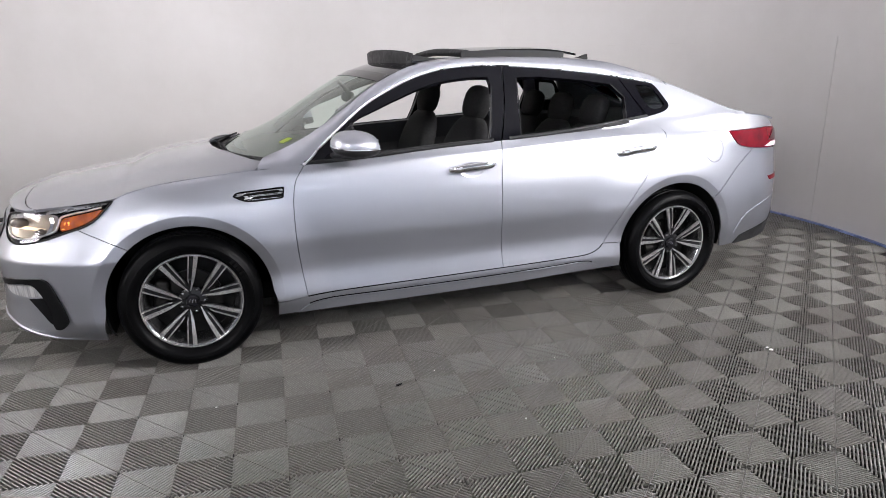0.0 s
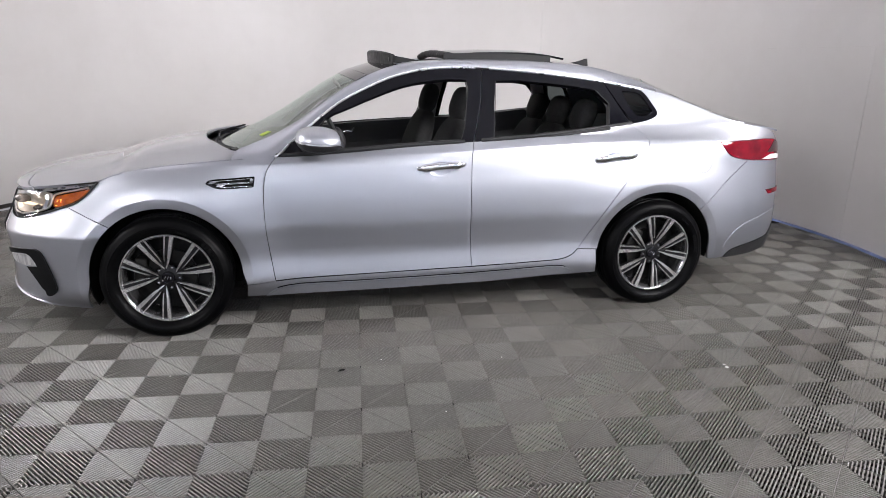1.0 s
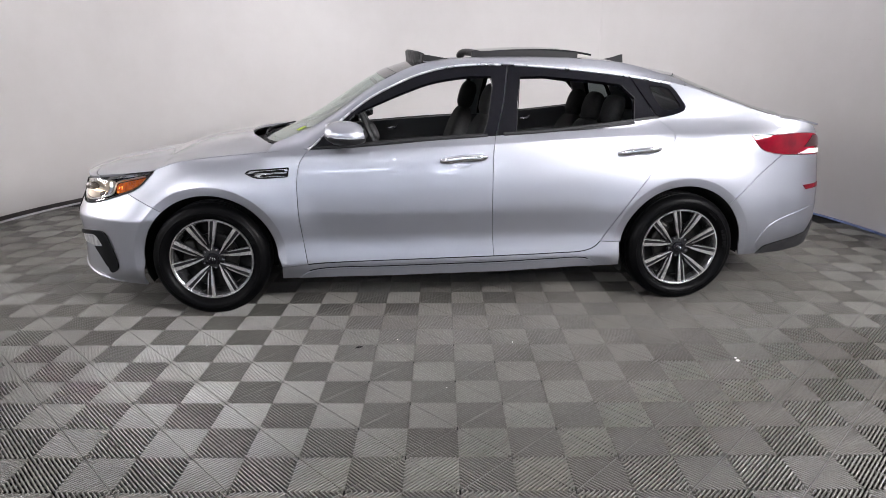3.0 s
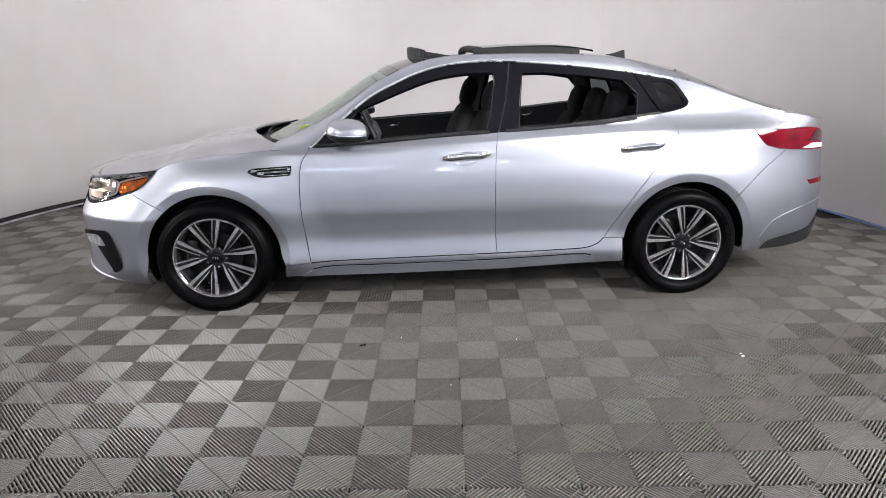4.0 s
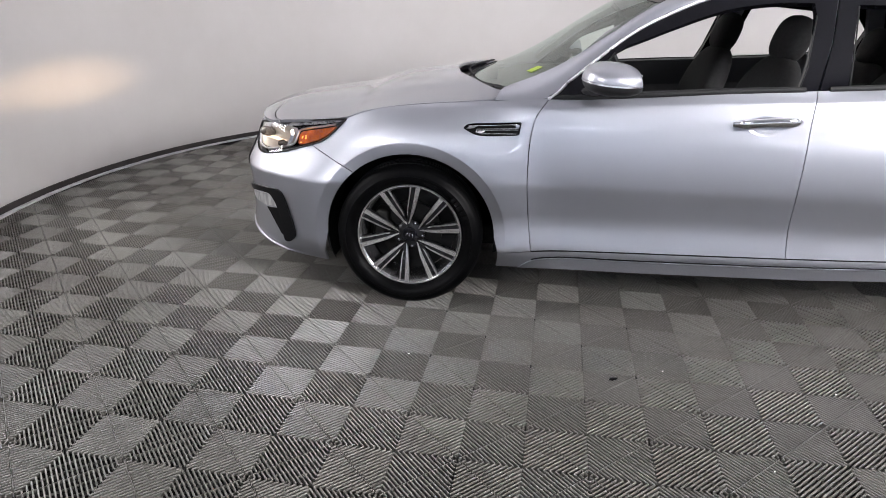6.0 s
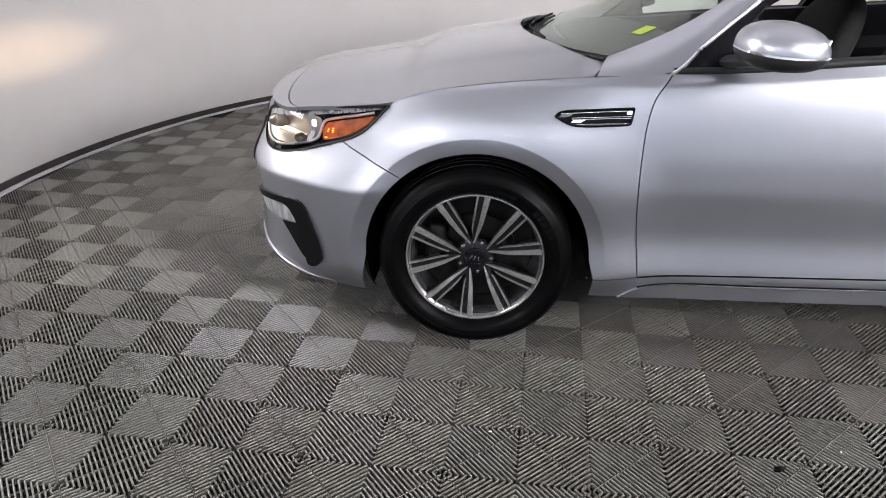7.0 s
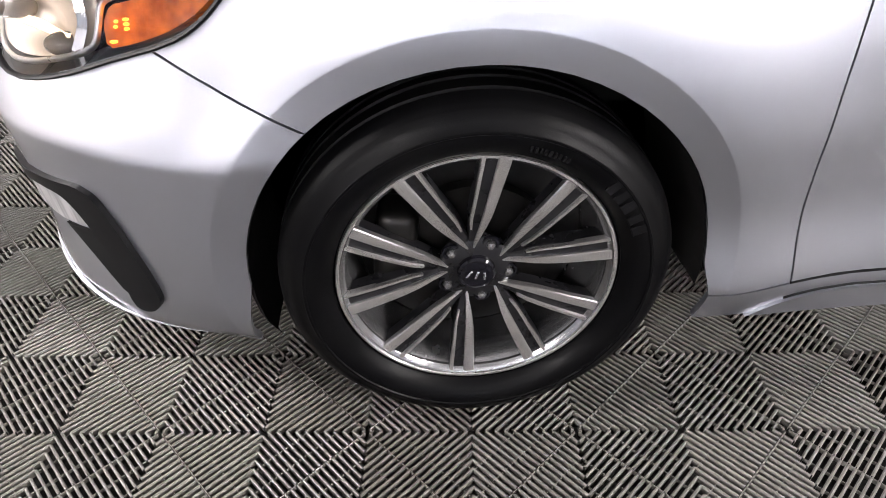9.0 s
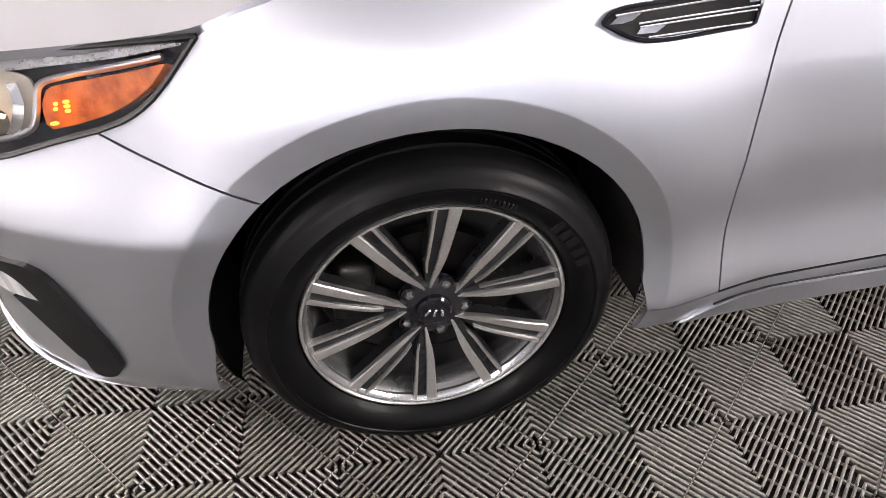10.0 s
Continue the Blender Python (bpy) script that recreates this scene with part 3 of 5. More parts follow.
# softboxes added out of view to light car, floor and walls
fill_panel((BOOTH[0], BOOTH[1] + 0.3, CEIL), (5.6, 4.6))
fill_panel((BOOTH[0] - 0.6, -6.1, 3.1), (4.0, 0.9), 0, "south_glow", 64)
fill_panel((5.0, -4.3, 2.85), (2.0, 1.1), 42, "east_glow", 62)
fill_panel((-3.0, -5.6, 2.5), (2.0, 1.1), -42, "west_glow", 74)
for x in (-1.6, 0.6, 2.8):
    for y in (-8.8, -11.4):
        tube_light((x, y, CEIL), 1.5)
for x in (-3.1, 0.06, 3.2):
    tube_light((x, -14.3, 2.62), 2.2, 0.032, "wall_tube_glow", 90, "thick tube light on the bay wall above the door")


# ---- the car: its outer surfaces ----
# x runs from the front axle to the rear, the left side lies at minus y
PLAN = smooth_line([(-.905, 0), (-.893, .25), (-.848, .46), (-.768, .63), (-.64, .75), (-.44, .826), (-.2, .866), (.0, .878), (.3, .876), (.65, .871), (1.4, .869), (2.2, .869), (2.6, .874), (2.85, .876), (3.1, .860), (3.4, .832), (3.61, .782), (3.745, .705), (3.825, .575), (3.865, .32), (3.875, 0)], 24)
ALONG = np.r_[0, np.cumsum(np.linalg.norm(np.diff(PLAN, axis=0), axis=1))]
ALONG += 1.4 - np.interp(1.4, PLAN[:, 0], ALONG)
S0, S1 = ALONG[0], ALONG[-1]
DOOR_Z = [.17, .24, .285, .305, .33, .365, .42, .50, .60, .70, .78, .84, .88, .92, .96, 1.0, 1.06]
DOOR_LOW = [-.022, -.016, -.011, -.013, -.0165, -.022, -.026, -.018, -.005, -.003]
SECTIONS = [
    (S0, [.17, .22, .27, .33, .40, .48, .523, .531, .537, .56, .60, .66, .72, .80, .90], [.0, .05, .054, .046, .042, .049, .055, .056, .055, .046, .026, -.008, -.034, -.06, -.12]),
    (-.6, [.17, .215, .25, .33, .40, .50, .548, .556, .562, .585, .62, .66, .70, .78, .84], [-.022, .006, .004, .002, .004, .009, .0125, .0132, .0124, .004, -.012, -.029, -.041, -.062, -.09]),
    (0, [.17, .25, .35, .50, .62, .72, .80, .86, .92], [-.03, -.015, -.004, 0, .001, -.006, -.026, -.053, -.095]),
    (.55, DOOR_Z, DOOR_LOW + [-.009, -.019, -.029, -.043, -.068, -.09, -.12]),
    (1.65, DOOR_Z, DOOR_LOW + [-.008, -.018, -.026, -.037, -.050, -.067, -.100]),
    (2.3, DOOR_Z, DOOR_LOW + [-.008, -.017, -.026, -.037, -.050, -.066, -.106]),
    (2.9, [.17, .30, .45, .60, .72, .82, .90, .97, 1.02, 1.10], [-.04, -.012, 0, .002, 0, -.01, -.03, -.06, -.10, -.17]),
    (3.5, [.17, .30, .45, .60, .72, .82, .92, 1.0, 1.06, 1.12], [-.06, -.02, 0, .002, -.006, -.014, -.022, -.04, -.085, -.16]),
    (S1, [.17, .30, .45, .60, .72, .82, .92, 1.0, 1.06, 1.12], [-.10, -.03, .006, .01, -.008, -.035, -.066, -.08, -.11, -.16]),
]
STATION = np.array([a for a, _, _ in SECTIONS])
FRONT, REAR, HUB_Z = (0.003, 0.325), (2.812, 0.33), 0.325


def ease(t):
    t = np.clip(t, 0, 1)
    return t * t * (3 - 2 * t)


CREASE_X = [-.3, -.1, .1, .32, .58, .82, 1.14, 1.68, 2.0, 2.4, 2.74, 3.17, 3.6]
CREASE_Z = [.862, .886, .902, .910, .919, .928, .948, .969, .986, 1.004, 1.013, 1.008, 1.0]
CREASE_UP = [.012, .014, .017, .023, .029, .031, .034, .041, .050, .062, .068, .068, .06]


def shoulder(x, z):
    """The body crease below the windows: the flank stands out most along it."""
    zc, up = np.interp(x, CREASE_X, CREASE_Z), np.interp(x, CREASE_X, CREASE_UP)
    most = .26 * up * ease((x + .3) / .35) * ease((3.75 - x) / .35)
    rise = most * np.clip((z - zc + .15) / .15, 0, 2) ** 1.3
    fall = np.maximum(most * (1 - (z - zc) / up), 0)
    k = 1400.0
    return np.maximum(-np.log(np.exp(-k * rise) + np.exp(-k * fall)) / k, 0)


def side(s, z):
    """The left flank below the windows: s runs round the car at bumper height, z is the height."""
    s, z = np.broadcast_arrays(np.asarray(s, float), np.asarray(z, float))
    x, y = np.interp(s, ALONG, PLAN[:, 0]), np.interp(s, ALONG, PLAN[:, 1])
    e = 0.02
    dx = np.interp(s + e, ALONG, PLAN[:, 0]) - np.interp(s - e, ALONG, PLAN[:, 0])
    dy = np.interp(s + e, ALONG, PLAN[:, 1]) - np.interp(s - e, ALONG, PLAN[:, 1])
    size = np.hypot(dx, dy)
    rows = np.array([pchip(a, b, z) for _, a, b in SECTIONS])
    i = np.clip(np.searchsorted(STATION, s) - 1, 0, len(STATION) - 2)
    t = ease((s - STATION[i]) / (STATION[i + 1] - STATION[i]))
    k = np.arange(s.size).reshape(s.shape)
    flat = rows.reshape(len(STATION), -1)
    out = flat[i, k] * (1 - t) + flat[i + 1, k] * t
    out = out + shoulder(x, z)
    for cx, cz in (FRONT, REAR):          # the wheel arches swell, then turn in to a flat lip
        r = np.hypot(x - cx, z - cz)
        big = .027 if cx < 1 else .021
        swell = np.where(r < .430, big * np.clip((r - .326) / .104, 0, 1), big * ease(1 - (r - .430) / .26))
        out = out + swell * ease((z - .16) / .12)
    return np.stack([x - dy / size * out, -(y + dx / size * out), z], -1)


def glass_side(x, z):
    """The left side of the cabin above the window line."""
    x, z = np.broadcast_arrays(np.asarray(x, float), np.asarray(z, float))
    d = z - .96
    y = .815 - .42 * d - .25 * d * d - .045 * np.clip((x - 1.7) / 1.15, 0, None) ** 2 - .02 * np.clip((1.2 - x) / .7, 0, None) ** 2
    return np.stack([x, -y, z], -1)


def quarter(s, z):
    """The rear wing, from the flank up to the rear window."""
    p = side(s, z)
    g = glass_side(p[..., 0], z)
    w = ease((np.asarray(z) - 1.0) / .12)
    p[..., 1] = p[..., 1] * (1 - w) + g[..., 1] * w
    return p


EDGE_X = [-.95, -.82, -.71, -.55, -.30, -.2, -.1, 0, .19, .36, .6]
EDGE_Z = [.752, .782, .797, .810, .838, .872, .893, .906, .923, .937, .953]


HOOD_X = [-.9, -.8, -.7, -.55, -.3, -.15, 0, .19, .36, .6]
HOOD_HALF = [.42, .58, .672, .735] + [-float(side(a, float(pchip(EDGE_X, EDGE_Z, a)))[1]) - .003 for a in HOOD_X[4:]]


def hood_top(x, y):
    """The bonnet: arched across, with two long soft ridges."""
    x, y = np.broadcast_arrays(np.asarray(x, float), np.asarray(y, float))
    z = pchip(EDGE_X, EDGE_Z, x)
    half = np.interp(x, HOOD_X, HOOD_HALF)
    v = np.abs(y) / half
    crown = pchip([-.95, -.85, -.7, -.45, -.2, .1, .3, .45, .6], [.0, .018, .034, .052, .062, .07, .095, .15, .2], x)
    z = z + crown * (1 - np.clip(v, 0, 1.1) ** 2.1) + .006 * ease((.76 - v) / .16) * ease((x + .75) / .5)
    return np.stack([x, y, z], -1)


def arch(centre, a0, a1, r=.380, n=22):
    """Points of a wheel arch; angles from straight up, plus is to the rear."""
    return [(centre[0] + r * math.sin(radians(a0 + (a1 - a0) * k / n)), centre[1] + r * math.cos(radians(a0 + (a1 - a0) * k / n))) for k in range(n + 1)]


def run(*points, n=6):
    return [tuple(p) for p in smooth_line(points, n)]


# shared seams
BELT = run((.588, .951), (.73, .956), (.92, .968), (1.28, .994), (1.663, 1.014), (2.05, 1.037), (2.5, 1.083), (2.658, 1.10), n=8)
SPLIT = next(i for i, p in enumerate(BELT) if p[0] >= 1.66)
SEAM_FRONT = run((.588, .951), (.537, .88), (.518, .80), (.513, .68), (.517, .56), (.534, .41), (.551, .284))
SEAM_MID = run((1.663, 1.014), (1.649, .93), (1.643, .80), (1.642, .62), (1.647, .45), (1.657, .30))
SEAM_REAR = run((2.658, 1.10), (2.722, 1.035), (2.737, 1.0), (2.715, .95), (2.639, .866), (2.568, .765), (2.472, .634), (2.307, .379), n=5)
SILL_A = run((.551, .284), (.794, .289), (1.2, .294), (1.657, .30), n=4)
SILL_B = run((1.657, .30), (2.016, .308), (2.209, .319), (2.276, .347), (2.307, .379), n=5)
WING_TOP = run((-.297, .833), (-.25, .856), (-.2, .871), (-.141, .888), (-.015, .905), (.19, .923), (.342, .935), (.588, .951), n=5)
LAMP_LOW = run((-.297, .833), (-.366, .762), (-.421, .728), (-.541, .690), (-.66, .656), (-.80, .636), (-.90, .650), (-.97, .685), (-.985, .725), n=6)
LAMP_TOP = run((-.985, .725), (-.94, .758), (-.82, .778), (-.71, .793), (-.55, .807), (-.297, .833), n=6)
BUMPER_SEAM = [(-.471, .712), (-.371, .674), (-.296, .641), (-.254, .616)]
LOW_A = [p for p in LAMP_LOW if p[0] >= -.471]
LOW_B = [p for p in LAMP_LOW if p[0] < -.471]
TAIL_LOW = run((3.218, .997), (3.254, .948), (3.291, .914), (3.35, .895), (3.432, .883), (3.55, .876), (3.80, .866))
TAIL_TOP = run((3.80, .972), (3.74, .992), (3.584, 1.006), (3.40, 1.002), (3.218, .997))
RBUMP_SEAM = [(3.432, .883), (3.298, .78), (3.185, .684), (3.088, .591)]
QUARTER_TOP = run((2.752, 1.303), (2.80, 1.300), (2.95, 1.262), (3.1, 1.212), (3.25, 1.158), (3.4, 1.108), (3.52, 1.085), (3.66, 1.068), (3.80, 1.040))
QWIN = run((2.658, 1.10), (2.74, 1.113), (2.815, 1.131), (2.846, 1.150), (2.850, 1.170), (2.832, 1.2), (2.785, 1.268), (2.752, 1.295), n=5)
QWIN_TOP = [(2.752, 1.295), (2.64, 1.314), (2.512, 1.337)]
CHROME = [(.36, .937), (.582, .953), (.67, 1.027), (.76, 1.100), (.926, 1.222), (1.06, 1.291), (1.228, 1.359), (1.398, 1.399), (1.569, 1.414), (1.76, 1.412), (1.98, 1.40), (2.256, 1.375), (2.5, 1.346), (2.76, 1.302), (2.86, 1.286)]
INNER = [(.40, .985, .725), (.5, 1.022, .712), (.60, 1.066, .70), (.70, 1.122, .685), (.83, 1.207, .66), (.962, 1.294, .625), (1.1, 1.365, .585), (1.25, 1.418, .555), (1.44, 1.443, .54), (1.66, 1.452, .533), (1.95, 1.452, .53), (2.25, 1.442, .53), (2.5, 1.417, .532), (2.80, 1.336, .545), (2.88, 1.306, .552)]

car = tagged(new("car"), "silver metallic four-door saloon with open sunroof, parked on the tiles", "car")


def rail_rows():
    """Roof rail from the bonnet's corner over the doors: rows of left-side points from the chrome line to the roof."""
    low = []
    for x, z in CHROME:
        p = side(x, z) if z < .955 else glass_side(x, z)
        low.append(p)
    low, top = smooth_line(low, 5), smooth_line([(x, -y, z) for x, z, y in INNER], 5)
    rows = []
    for a, b in zip(low, top):
        t = np.linspace(0, 1, 7)[:, None]
        bulge = np.array([0, -.5, .85]) * .012 * min(1.0, max(0.06, (2.80 - a[0]) / .35))
        rows.append(a * (1 - t) + b * t + bulge * 4 * t * (1 - t))
    return np.array(rows)


RAIL = rail_rows()


def across(left, dx, dz, n=22, power=2.0):
    """A row from the left edge to the right one, bowed along and up."""
    v = np.linspace(-1, 1, n)
    w = 1 - np.abs(v) ** power
    return np.stack([left[0] + dx * w, v * abs(left[1]), left[2] + dz * w], 1)


def ring_lines(centre):
    """Rings of points round a wheel arch, where its lip turns."""
    return [arch(centre, -128, 128, r, n) for r, n in ((.398, 60), (.4255, 90), (.4285, 90), (.4315, 90), (.4345, 90), (.462, 60))]


CREASE_LINES = [[(x, float(np.interp(x, CREASE_X, CREASE_Z)) + d) for x in np.arange(-.25, 3.7, .012)] for d in (-.012, -.006, -.003, 0, .003, .006, .012)]


def body_side(mirror):
    """All that shows on one flank."""
    f = {"mirror": mirror}
    sign = 1 if mirror else -1
    wing = panel("front_wing", WING_TOP + SEAM_FRONT[1:] + [(.402, .272)] + arch(FRONT, 88, -41)[0:] + BUMPER_SEAM[::-1][1:] + LOW_A[::-1][:-1], side, M["paint"], car, lines=ring_lines(FRONT) + CREASE_LINES, **f)
    # side vent: dark recess with chrome rim and two blades
    vent_line = run((.235, .826), (.25, .838), (.35, .846), (.473, .853), n=4) + run((.474, .85), (.466, .806), n=2) + run((.458, .803), (.305, .799), (.27, .808), (.235, .826), n=4)[:-1]
    vent = panel("side_vent", vent_line, side, M["bezel"], wing, lift=.004, thick=.006, res=.015, **f)
    rim = [tuple(side(s, z) + np.array([0, -.006, 0])) for s, z in vent_line + vent_line[:1]]
    part("vent_rim", sweep(rim, ring_profile(.0035, .003, 6), (0, -1, 0)), M["gloss_black"], vent, smooth=50, flip=mirror)
    def on_vent(x, u):                        # u runs from the lower edge of the vent to the upper
        return (x, .7995 + .012 * (x - .30) + u * (.0445 + .048 * (x - .30)))
    for u, x0, x1 in ((.84, .252, .464), (.53, .285, .466), (.43, .287, .464), (.12, .300, .458)):
        pts = [tuple(side(*on_vent(x0 + (x1 - x0) * k / 6, u)) + np.array([0, -.009, 0])) for k in range(7)]
        part("vent_blade", sweep(pts, ring_profile(.0016, .0016, 8), (0, -.3, 1)), M["chrome"], vent, smooth=50, flip=mirror)
    for line in ([(.244, .55), (.262, .80), (.296, .80), (.278, .58), (.262, .52)], [(.283, .18), (.290, .36), (.330, .36), (.312, .16)], [(.452, .60), (.452, .78), (.468, .80), (.468, .60)]):
        panel("vent_wedge", [on_vent(*p) for p in line], side, M["chrome"], vent, lift=.0065, thick=.003, res=.012, gap=0, **f)

    door_a = panel("front_door", BELT[: SPLIT + 1] + SEAM_MID + SILL_A[::-1][1:] + SEAM_FRONT[::-1][1:-1], side, M["paint"], car, lines=CREASE_LINES, **f)
    door_b = panel("rear_door", BELT[SPLIT:] + SEAM_REAR[1:] + SILL_B[::-1][1:] + SEAM_MID[::-1][1:-1], side, M["paint"], car, lines=CREASE_LINES, **f)
    cap = [(3.087 + .077 * math.cos(2 * math.pi * k / 48), .895 + .077 * math.sin(2 * math.pi * k / 48)) for k in range(48)]
    tail_run = [p for p in TAIL_LOW if p[0] <= 3.433]
    panel("rear_wing", QWIN + QUARTER_TOP + [(3.80, .975)] + TAIL_TOP[1:] + tail_run[1:] + RBUMP_SEAM[1:] + arch(REAR, 46, -84)[1:] + [(2.425, .374), (2.307, .379)] + SEAM_REAR[::-1][1:-1], quarter, M["paint"], car, lines=ring_lines(REAR) + CREASE_LINES, holes=[] if mirror else [cap], **f)
    if not mirror:
        panel("filler_flap", cap, quarter, M["paint"], car, lift=.0, thick=.012, res=.03, gap=.0009, label="round painted fuel filler flap", **f)

    # sill with a fuller skirt below its crease
    sill = panel("sill", [(.398, .198), (.402, .271)] + SILL_A + SILL_B[1:] + [(2.425, .374), (2.432, .226), (2.299, .224), (1.742, .206), (1.057, .198)], side, M["paint"], car, **f)
    crease = run((.497, .198), (.543, .232), (.626, .249), (1.0, .252), (1.636, .259), (2.0, .27), (2.191, .275), (2.244, .264), (2.298, .226), n=5)
    panel("side_skirt", crease + [(1.742, .203), (1.057, .196)], side, M["paint"], sill, lift=.006, thick=.009, gap=.001, **f)
    # dark strip drawn in for the shade above the skirt's edge
    step = [tuple(side(s, z + .004) + np.array([0, -.001, 0])) for s, z in crease[6:-6]]
    part("skirt_groove", sweep(step, ring_profile(.0032, .002, 6), (0, 0, 1)), M["bezel"], sill, smooth=50, flip=mirror)
    # black strip standing in for the shadow in the gap under the doors
    seal = [tuple(side(s, z) + np.array([0, .002, 0])) for s, z in SILL_A + SILL_B[1:]]
    part("door_seal", sweep(seal, ring_profile(.0048, .003, 6), (0, 0, 1)), M["bezel"], sill, smooth=50, flip=mirror)

    # front bumper
    bump = panel("front_bumper", arch(FRONT, -41, -90, n=10) + [(-.392, .25), (-.405, .165), (-.54, .172), (-.685, .185), (-.80, .20), (-1.0, .20), (S0 + .012, .20), (S0 + .012, .74), (-1.15, .745), (-.985, .73)] + LOW_B[::-1] + BUMPER_SEAM, side, M["paint"], car, lines=ring_lines(FRONT) + [[(s, z) for s in np.arange(-1.25, -.36, .012)] for z in (.523, .531, .537, .548, .556, .562, .572)], **f)
    bezel = run((-.955, .455), (-.80, .478), (-.66, .492), n=4) + run((-.644, .491), (-.614, .478), (-.58, .412), (-.545, .305), (-.545, .28), (-.566, .253), (-.595, .240), (-.615, .243), n=4) + run((-.622, .26), (-.628, .336), (-.655, .400), (-.689, .445), (-.722, .457), (-.95, .425), n=4)
    fog = panel("fog_bezel", bezel, side, M["bezel"], bump, lift=.010, thick=.014, res=.02, **f)
    lamp_low = [(-.94, .425), (-.722, .455), (-.692, .445), (-.656, .400), (-.75, .388), (-.86, .388), (-.92, .40)]
    panel("fog_lamp", lamp_low, side, M["fog_lens"], fog, lift=.004, thick=.008, res=.02, label="pale clear fog lamp lens", **f)
    panel("air_slot", [(-.745, .384), (-.657, .396), (-.632, .34), (-.622, .262), (-.643, .272)], side, M["bezel"], fog, lift=.005, thick=.008, res=.02, **f)
    lip = [tuple(side(s, z) + np.array([-.001, -.001, 0])) for s, z in run((-1.2, .232), (-.95, .236), (-.845, .226), (-.70, .205), (-.60, .19), (-.50, .185))]
    part("chin_ridge", sweep(lip, ring_profile(.005, .006, 8), (0, 0, 1), scales=[1 - .9 * (k / (len(lip) - 1)) ** 3 for k in range(len(lip))]), M["paint"], bump, smooth=60, flip=mirror)
    panel("radiator_grille", [(S0 + .014, .46), (S0 + .014, .735), (-1.16, .735), (-1.05, .70), (-1.08, .52), (-1.2, .46)], side, M["plastic"], bump, lift=.006, thick=.02, **f)

    # headlamp: dark bowl, reflectors, amber corner and clear lens
    lamp_line = LAMP_LOW + LAMP_TOP[1:-1]
    def deep(by):
        return lambda s, z: side(s, z) + np.stack([np.zeros(np.shape(s)), by * ease((np.asarray(s) + 1.02) / .2) * ease((-.28 - np.asarray(s)) / .12) + .012, np.zeros(np.shape(s))], -1)
    head = panel("headlamp", lamp_line, deep(.07), M["gloss_black"], car, thick=.004, gap=.001, label="clear headlamp with amber corner, switched on", **f)
    edge = [tuple(side(s, z) + np.array([0, -.001, 0])) for s, z in LAMP_LOW[::2] + LAMP_TOP[1::2] + LAMP_LOW[:1]]
    part("lamp_seal", sweep(edge, ring_profile(.006, .004, 6), (0, -1, 0)), M["bezel"], head, smooth=50, flip=mirror)
    panel("lens", lamp_line, side, M["lens"], head, thick=.003, gap=.003, res=.03, lift=-.001, **f)
    brow = run((-.97, .724), (-.9, .739), (-.74, .760), (-.6, .778), (-.42, .803), (-.32, .822), n=4)
    panel("brow_reflector", brow + [(x, z + .024 * min(1, (-.3 - x) / .2 + .12)) for x, z in brow[::-1]], side, M["satin"], head, lift=-.005, thick=.003, res=.02, **f)
    amber_line = run((-.348, .804), (-.378, .772), (-.432, .739), (-.50, .714), (-.548, .702), n=5) + run((-.560, .708), (-.560, .735), (-.546, .758), n=3) + run((-.535, .764), (-.505, .771), (-.42, .789), (-.36, .803), n=4)
    amber = panel("turn_signal", amber_line, side, M["amber"], head, lift=-.014, thick=.02, res=.012, label="amber turn signal with small glowing blobs as glints", **f)
    rim = [tuple(side(s, z) + np.array([0, .010, 0])) for s, z in run((-.348, .806), (-.42, .791), (-.508, .774), (-.546, .761), (-.559, .732), (-.575, .702), (-.66, .676), (-.79, .656), (-.89, .666), (-.955, .694), n=4)]
    part("light_guide", sweep(rim, ring_profile(.004, .005, 8), (0, -1, 0)), M["soft_chrome"], head, smooth=50, flip=mirror)
    # glints on the amber lens, made as small glowing blobs
    for s0, z0, size in ((-.508, .742, .0045), (-.508, .736, .0045), (-.508, .730, .004), (-.526, .738, .003), (-.528, .731, .003), (-.535, .711, .006)):
        c = side(s0, z0) + np.array([0, .010, 0])
        part("bulb_glint", blob((size, .004, .0024), tuple(c), 2.0, rings=8, steps=12), M["amber_glow"], amber, smooth=60, flip=mirror)
    # main bowl and shelf
    bowl_line = run((-.60, .688), (-.570, .71), (-.562, .762), (-.60, .774), (-.74, .760), (-.90, .740), (-.955, .722), (-.965, .70), (-.89, .668), (-.79, .659), (-.69, .669), (-.60, .688), n=4)[:-1]
    def hollow(s, z):
        r = np.hypot((np.asarray(s) + .76) / .19, (np.asarray(z) - .715) / .06)
        return side(s, z) + np.stack([.5 * .05 * ease(1 - r), .022 + .034 * ease(1 - r), 0 * r], -1)
    bowl = panel("reflector_bowl", bowl_line, hollow, M["bowl"], head, thick=.004, res=.015, **f)
    for s0, z0, size in ((-.845, .722, (.044, .03, .026)), (-.665, .690, (.032, .024, .017))):
        c = side(s0, z0) + np.array([.012, .030, 0])
        part("projector", blob(size, tuple(c), 2.2, rings=12, steps=20), M["projector"], bowl, "dark domed projector lens", smooth=60, flip=mirror)
    blade = [tuple(side(s, z) + np.array([0, .014, 0])) for s, z in run((-.612, .690), (-.600, .71), (-.590, .735), (-.594, .760), n=4)]
    part("chrome_blade", sweep(blade, [(-.003, -.007), (.003, -.007), (.004, .007), (-.004, .007)], (0, -1, 0)), M["chrome"], bowl, smooth=40, flip=mirror)
    beam = run((-.91, .702), (-.80, .702), (-.70, .703), (-.63, .708), n=3) + run((-.635, .698), (-.70, .690), (-.80, .688), (-.90, .692), n=3)
